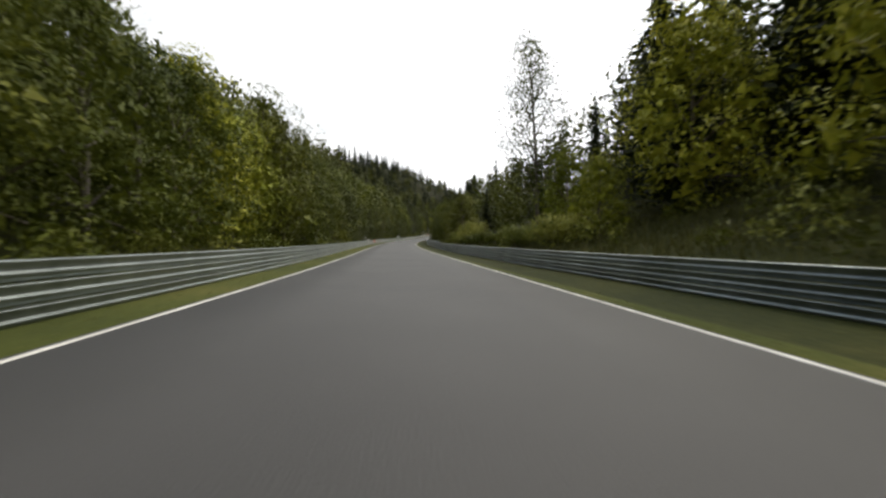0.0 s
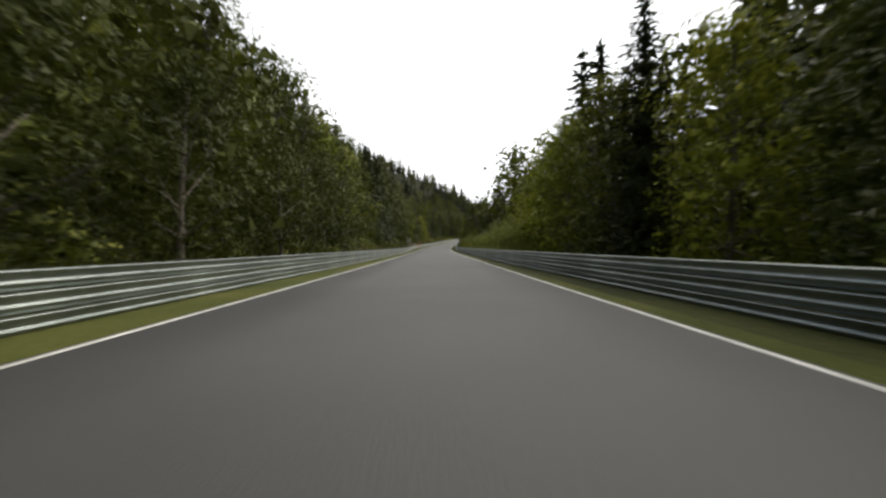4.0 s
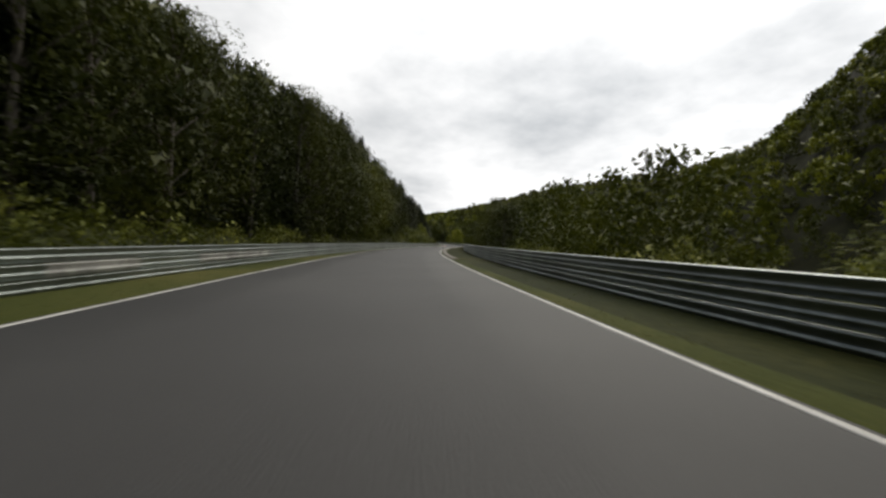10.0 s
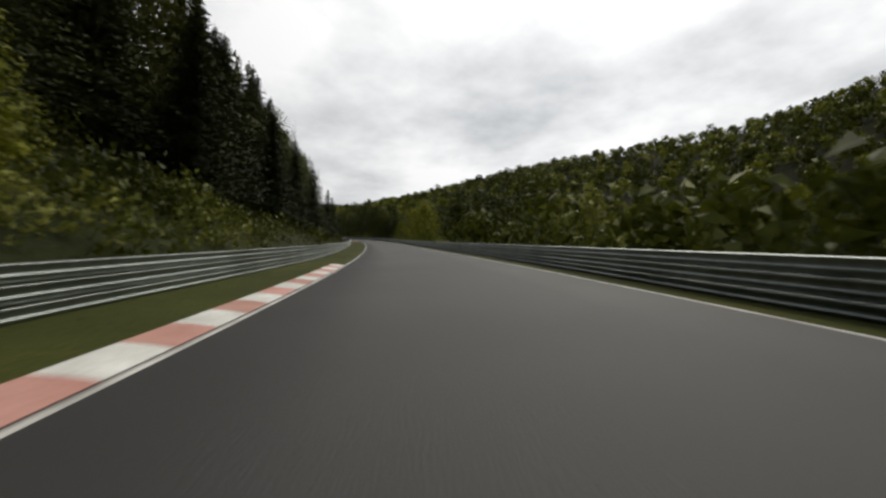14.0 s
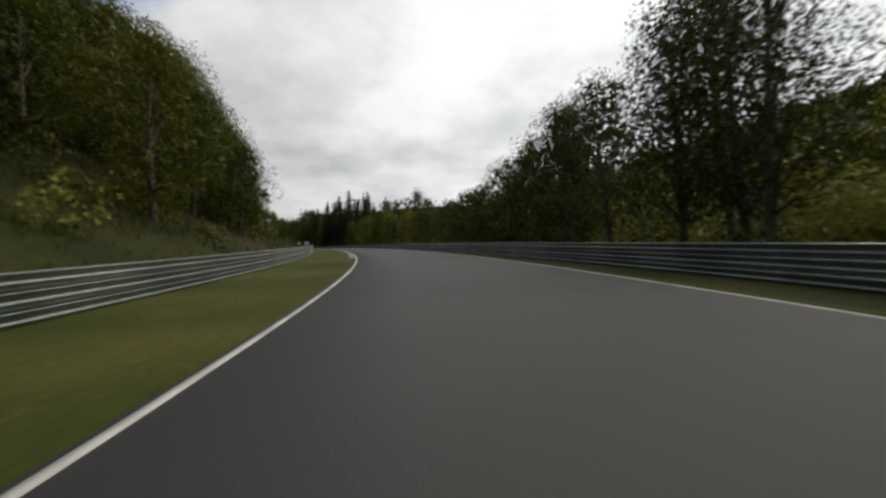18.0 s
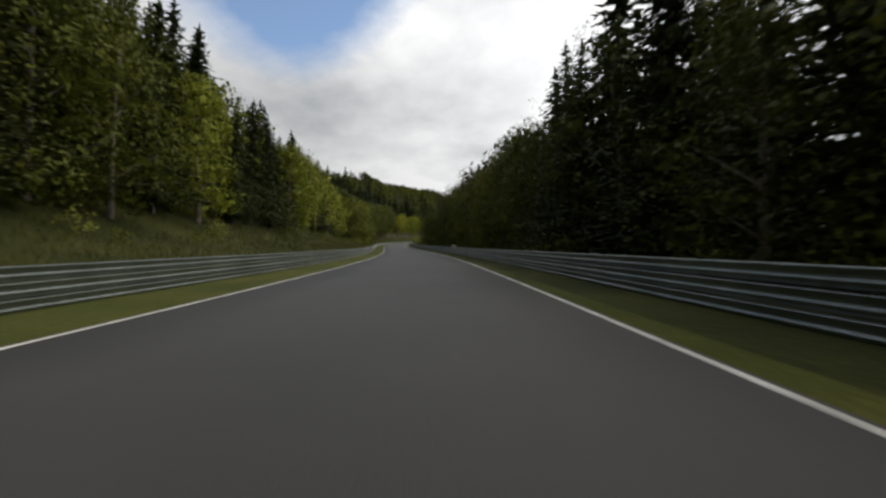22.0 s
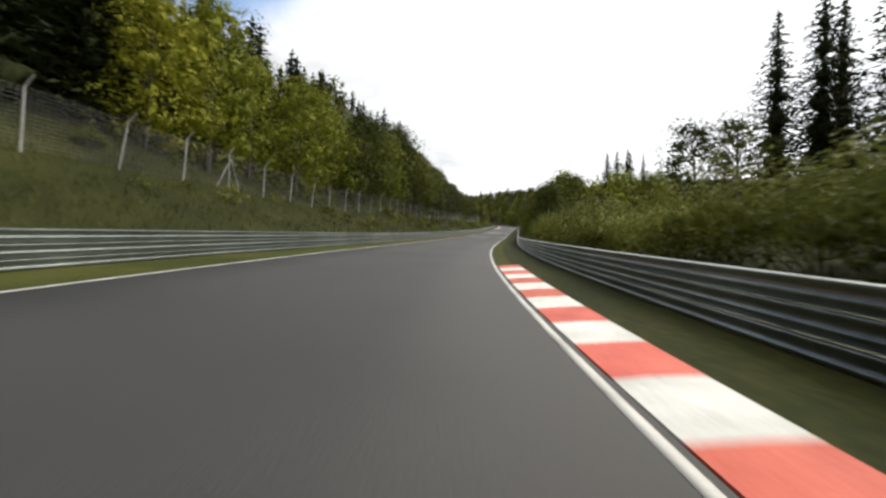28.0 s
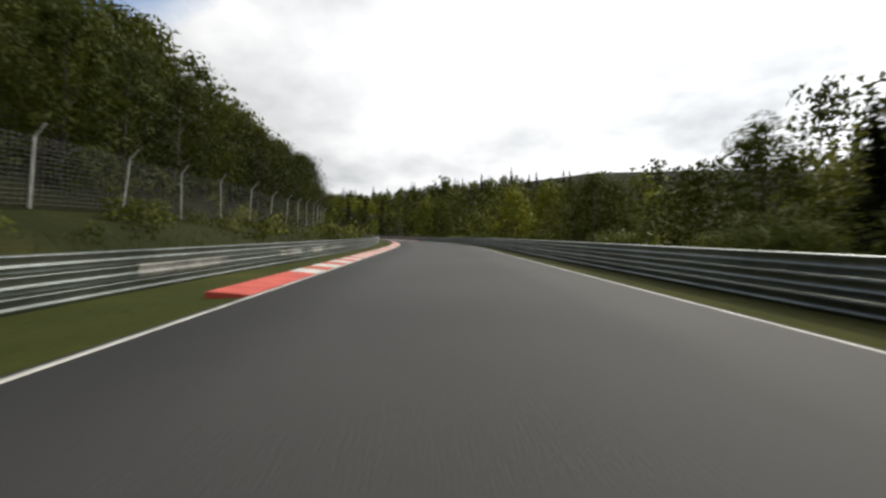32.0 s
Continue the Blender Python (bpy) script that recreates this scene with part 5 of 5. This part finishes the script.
marker_box(326.5, -12.8, (1.5, 0.05, 0.9), 1.0, SLATE, "dark board with a row of white lettering on the bank", 1)
marker_box(152.5, -6.1, (0.85, 0.5, 0.55), 0.75, PLASTIC_WHITE, "pale box behind the barrier")
marker_box(654.4, -10.9, (0.42, 0.04, 0.38), 0.9, BLUE, "small blue board on the grassy bank")
marker_box(755, -12, (0.5, 0.05, 0.4), 1.8, PLASTIC_WHITE, "small white board high on the bank")
marker_box(749.6, -7.5, (0.55, 0.3, 0.35), 0.62, PLASTIC_WHITE, "small white board with dark lettering behind the barrier", 1)
marker_box(779, -7.3, (0.5, 0.3, 0.35), 0.8, PLASTIC_WHITE, "small white board behind the barrier", 1)
marker_box(672.4, 6.1, (0.4, 0.2, 0.3), 0.6, PLASTIC_WHITE, "small white board behind the barrier")
marker_box(1178.4, -14.6, (0.35, 0.08, 0.75), 0.5, PLASTIC_WHITE, "white marker post on the grassy bank")
marker_box(909, 6.3, (0.62, 0.2, 0.36), 0.72, PLASTIC_WHITE, "small white board with dark lettering behind the barrier", 1)
marker_box(281, -7.8, (1.9, 0.9, 0.5), 0.35, material("pale_tarp", (0.25, 0.23, 0.18), (0.4, 0.37, 0.3), 0.8, 2, 12), "beige tarpaulin-covered box behind the barrier")


def orange_plate(s, label):
    """Two short painted beams over those of the barrier."""
    stretch = np.linspace(s - 1.15, s + 1.15, 4)
    low, pitch = BEAM[3]
    v, f = [], []
    for b in (1, 2):
        rows = beam_rows(stretch, -1, low + pitch * b, pitch, 0.068)
        pv, pf = ribbon(np.concatenate([rows, rows[:, :1]], 1))
        f.append(np.asarray(pf) + sum(len(q) for q in v))
        v.append(np.asarray(pv))
    ob = new("barrier_plate", mesh("barrier_plate", np.concatenate(v), np.concatenate(f), [ORANGE]))
    tagged(ob, label, "barrier plate", "orange barrier plates")


orange_plate(94.4, "bright orange painted plates fixed on the crash barrier")
orange_plate(284.4, "bright orange painted plates fixed on the crash barrier")
FADED = material("faded_white_paint", (0.14, 0.14, 0.13), (0.46, 0.45, 0.42), 0.7, 1.2, 9, per=0.2)
for s0, s1 in ((1244.3, 1247.9), (1252.1, 1254.6), (1256, 1258.5), (1260, 1263), (394.9, 397.7), (400.7, 407.3), (1210.9, 1214.6)):
    s = np.linspace(s0, s1, 6)
    rows = beam_rows(s, -1, BEAM[3][0] + BEAM[3][1], BEAM[3][1], 0.068)
    v, f = ribbon(np.concatenate([rows, rows[:, :1]], 1))
    ob = new("pale_beam", mesh("pale_beam", v, f, [FADED]))
    tagged(ob, "whitish faded replacement beam on the crash barrier", "guard rail", "pale beams")


def net_frame(s0, s1, u, high, label):
    """Posts with a beam across and a dark net: the back of a marshals' stand."""
    root = empty("marshal_stand")
    root.matrix_basis = ground_pose(s0, u)
    tagged(root, label, "stand", "marshal stands")
    back = root.matrix_basis.inverted()
    pts = [back @ Vector([float(v) for v in spot(s, u)]) for s in (s0, (s0 + s1) / 2, s1)]
    for p in pts:
        part("post", tube_mesh("post", p - Vector((0, 0, 0.4)), p + Vector((0, 0, high)), 0.05, 0.045, POST_GREY), root)
    part("beam", tube_mesh("beam", pts[0] + Vector((0, -0.2, high)), pts[2] + Vector((0, 0.2, high)), 0.055, 0.055, POST_GREY), root)
    a, b = pts[0], pts[2]
    v, f = [], []
    for k in range(int((high - 0.2) / 0.05)):
        v += [a + Vector((-0.06, 0, 0.1 + k * 0.05)), b + Vector((-0.06, 0, 0.1 + k * 0.05)), b + Vector((-0.06, 0, 0.122 + k * 0.05)), a + Vector((-0.06, 0, 0.122 + k * 0.05))]
    for k in range(int((b - a).length / 0.06)):
        p, d = a.lerp(b, k * 0.06 / (b - a).length), (b - a).normalized() * 0.022
        v += [p + Vector((-0.063, 0, 0.1)), p + d + Vector((-0.063, 0, 0.1)), p + d + Vector((-0.063, 0, high - 0.06)), p + Vector((-0.063, 0, high - 0.06))]
    f = np.arange(len(v)).reshape(-1, 4).tolist()
    part("net", mesh("net", [tuple(p) for p in v], f, [NET]), root)


net_frame(92.1, 98.3, -7.8, 2.2, "marshals' stand with dark net between grey posts")
net_frame(278.5, 287, -8.9, 2.2, "marshals' stand with dark net between grey posts")
net_frame(757.3, 769.8, -13.2, 2.6, "marshals' stand with dark net on the steep bank")
marker_box(96.2, -7.5, (0.45, 0.04, 0.32), 0.95, PLASTIC_WHITE, "small white board at the marshals' stand")
marker_box(93.0, -6.6, (0.5, 0.2, 0.3), 0.6, PLASTIC_WHITE, "small pale box behind the barrier")


# ---- the catch fence on the left bank ----
WIRE = material("wire", (0.09, 0.095, 0.09), (0.17, 0.175, 0.17), 0.6, 3, 20, metal=0.3, bump=0)


def fence_u(s):
    return -(rail_u(s, -1) + np.interp(s, [1015, 1060, 1130, 1320], [7.0, 9.0, 9.0, 7.6]))


def fence_post_mesh():
    v, f = tubes([((0, 0, -0.4), (0, 0, 2.55), 0.05, 0.045), ((0, 0, 2.55), (0.38, 0, 3.05), 0.045, 0.035)], 6)
    return mesh("fence_post", v, f, [POST_GREY])


FENCE_POST = fence_post_mesh()
for k in range(13):
    s0 = 1022 + k * 22.0
    root = empty("catch_fence")
    root.matrix_basis = ground_pose(s0, float(fence_u(s0)))
    tagged(root, "tall grey wire catch fence on cranked posts", "fence", "catch fence panels")
    back = root.matrix_basis.inverted()
    for j in range(5):
        s = s0 + j * 4.4
        ob = part("fence_post", FENCE_POST, root)
        ob.matrix_basis = back @ ground_pose(s, float(fence_u(s))) @ pose(0, 0, 0, rng.normal(0, 2), rng.normal(0, 2), 0)
    # thin crossed wires
    s = np.linspace(s0, s0 + 22, 89)
    x, y, z = spot(s, fence_u(s))
    base = np.stack([x, y, z], 1)
    vs = []
    for h in np.arange(0.15, 2.6, 0.17):
        p, q = base[:-1] + [0, 0, h], base[1:] + [0, 0, h]
        vs.append(np.stack([p, q, q + [0, 0, 0.011], p + [0, 0, 0.011]], 1))
    for a in np.linspace(0, 1, 2)[:-1]:
        d = (base[1:] - base[:-1])
        d /= np.linalg.norm(d, axis=1)[:, None]
        p = base[:-1]
        vs.append(np.stack([p + [0, 0, 0.1], p + d * 0.011 + [0, 0, 0.1], p + d * 0.011 + [0, 0, 2.6], p + [0, 0, 2.6]], 1))
    v = np.concatenate(vs).reshape(-1, 3)
    inv = np.array(back)
    v = v @ inv[:3, :3].T + inv[:3, 3]
    tagged(part("netting", mesh("netting", v, np.arange(len(v)).reshape(-1, 4), [WIRE]), root), kind="stuff")
    if k in (4, 9):
        for dy in (-1.3, 1.3):
            part("brace", tube_mesh("brace", (0, dy, 0), (0, 0, 2.2), 0.04, 0.04, POST_GREY), root)
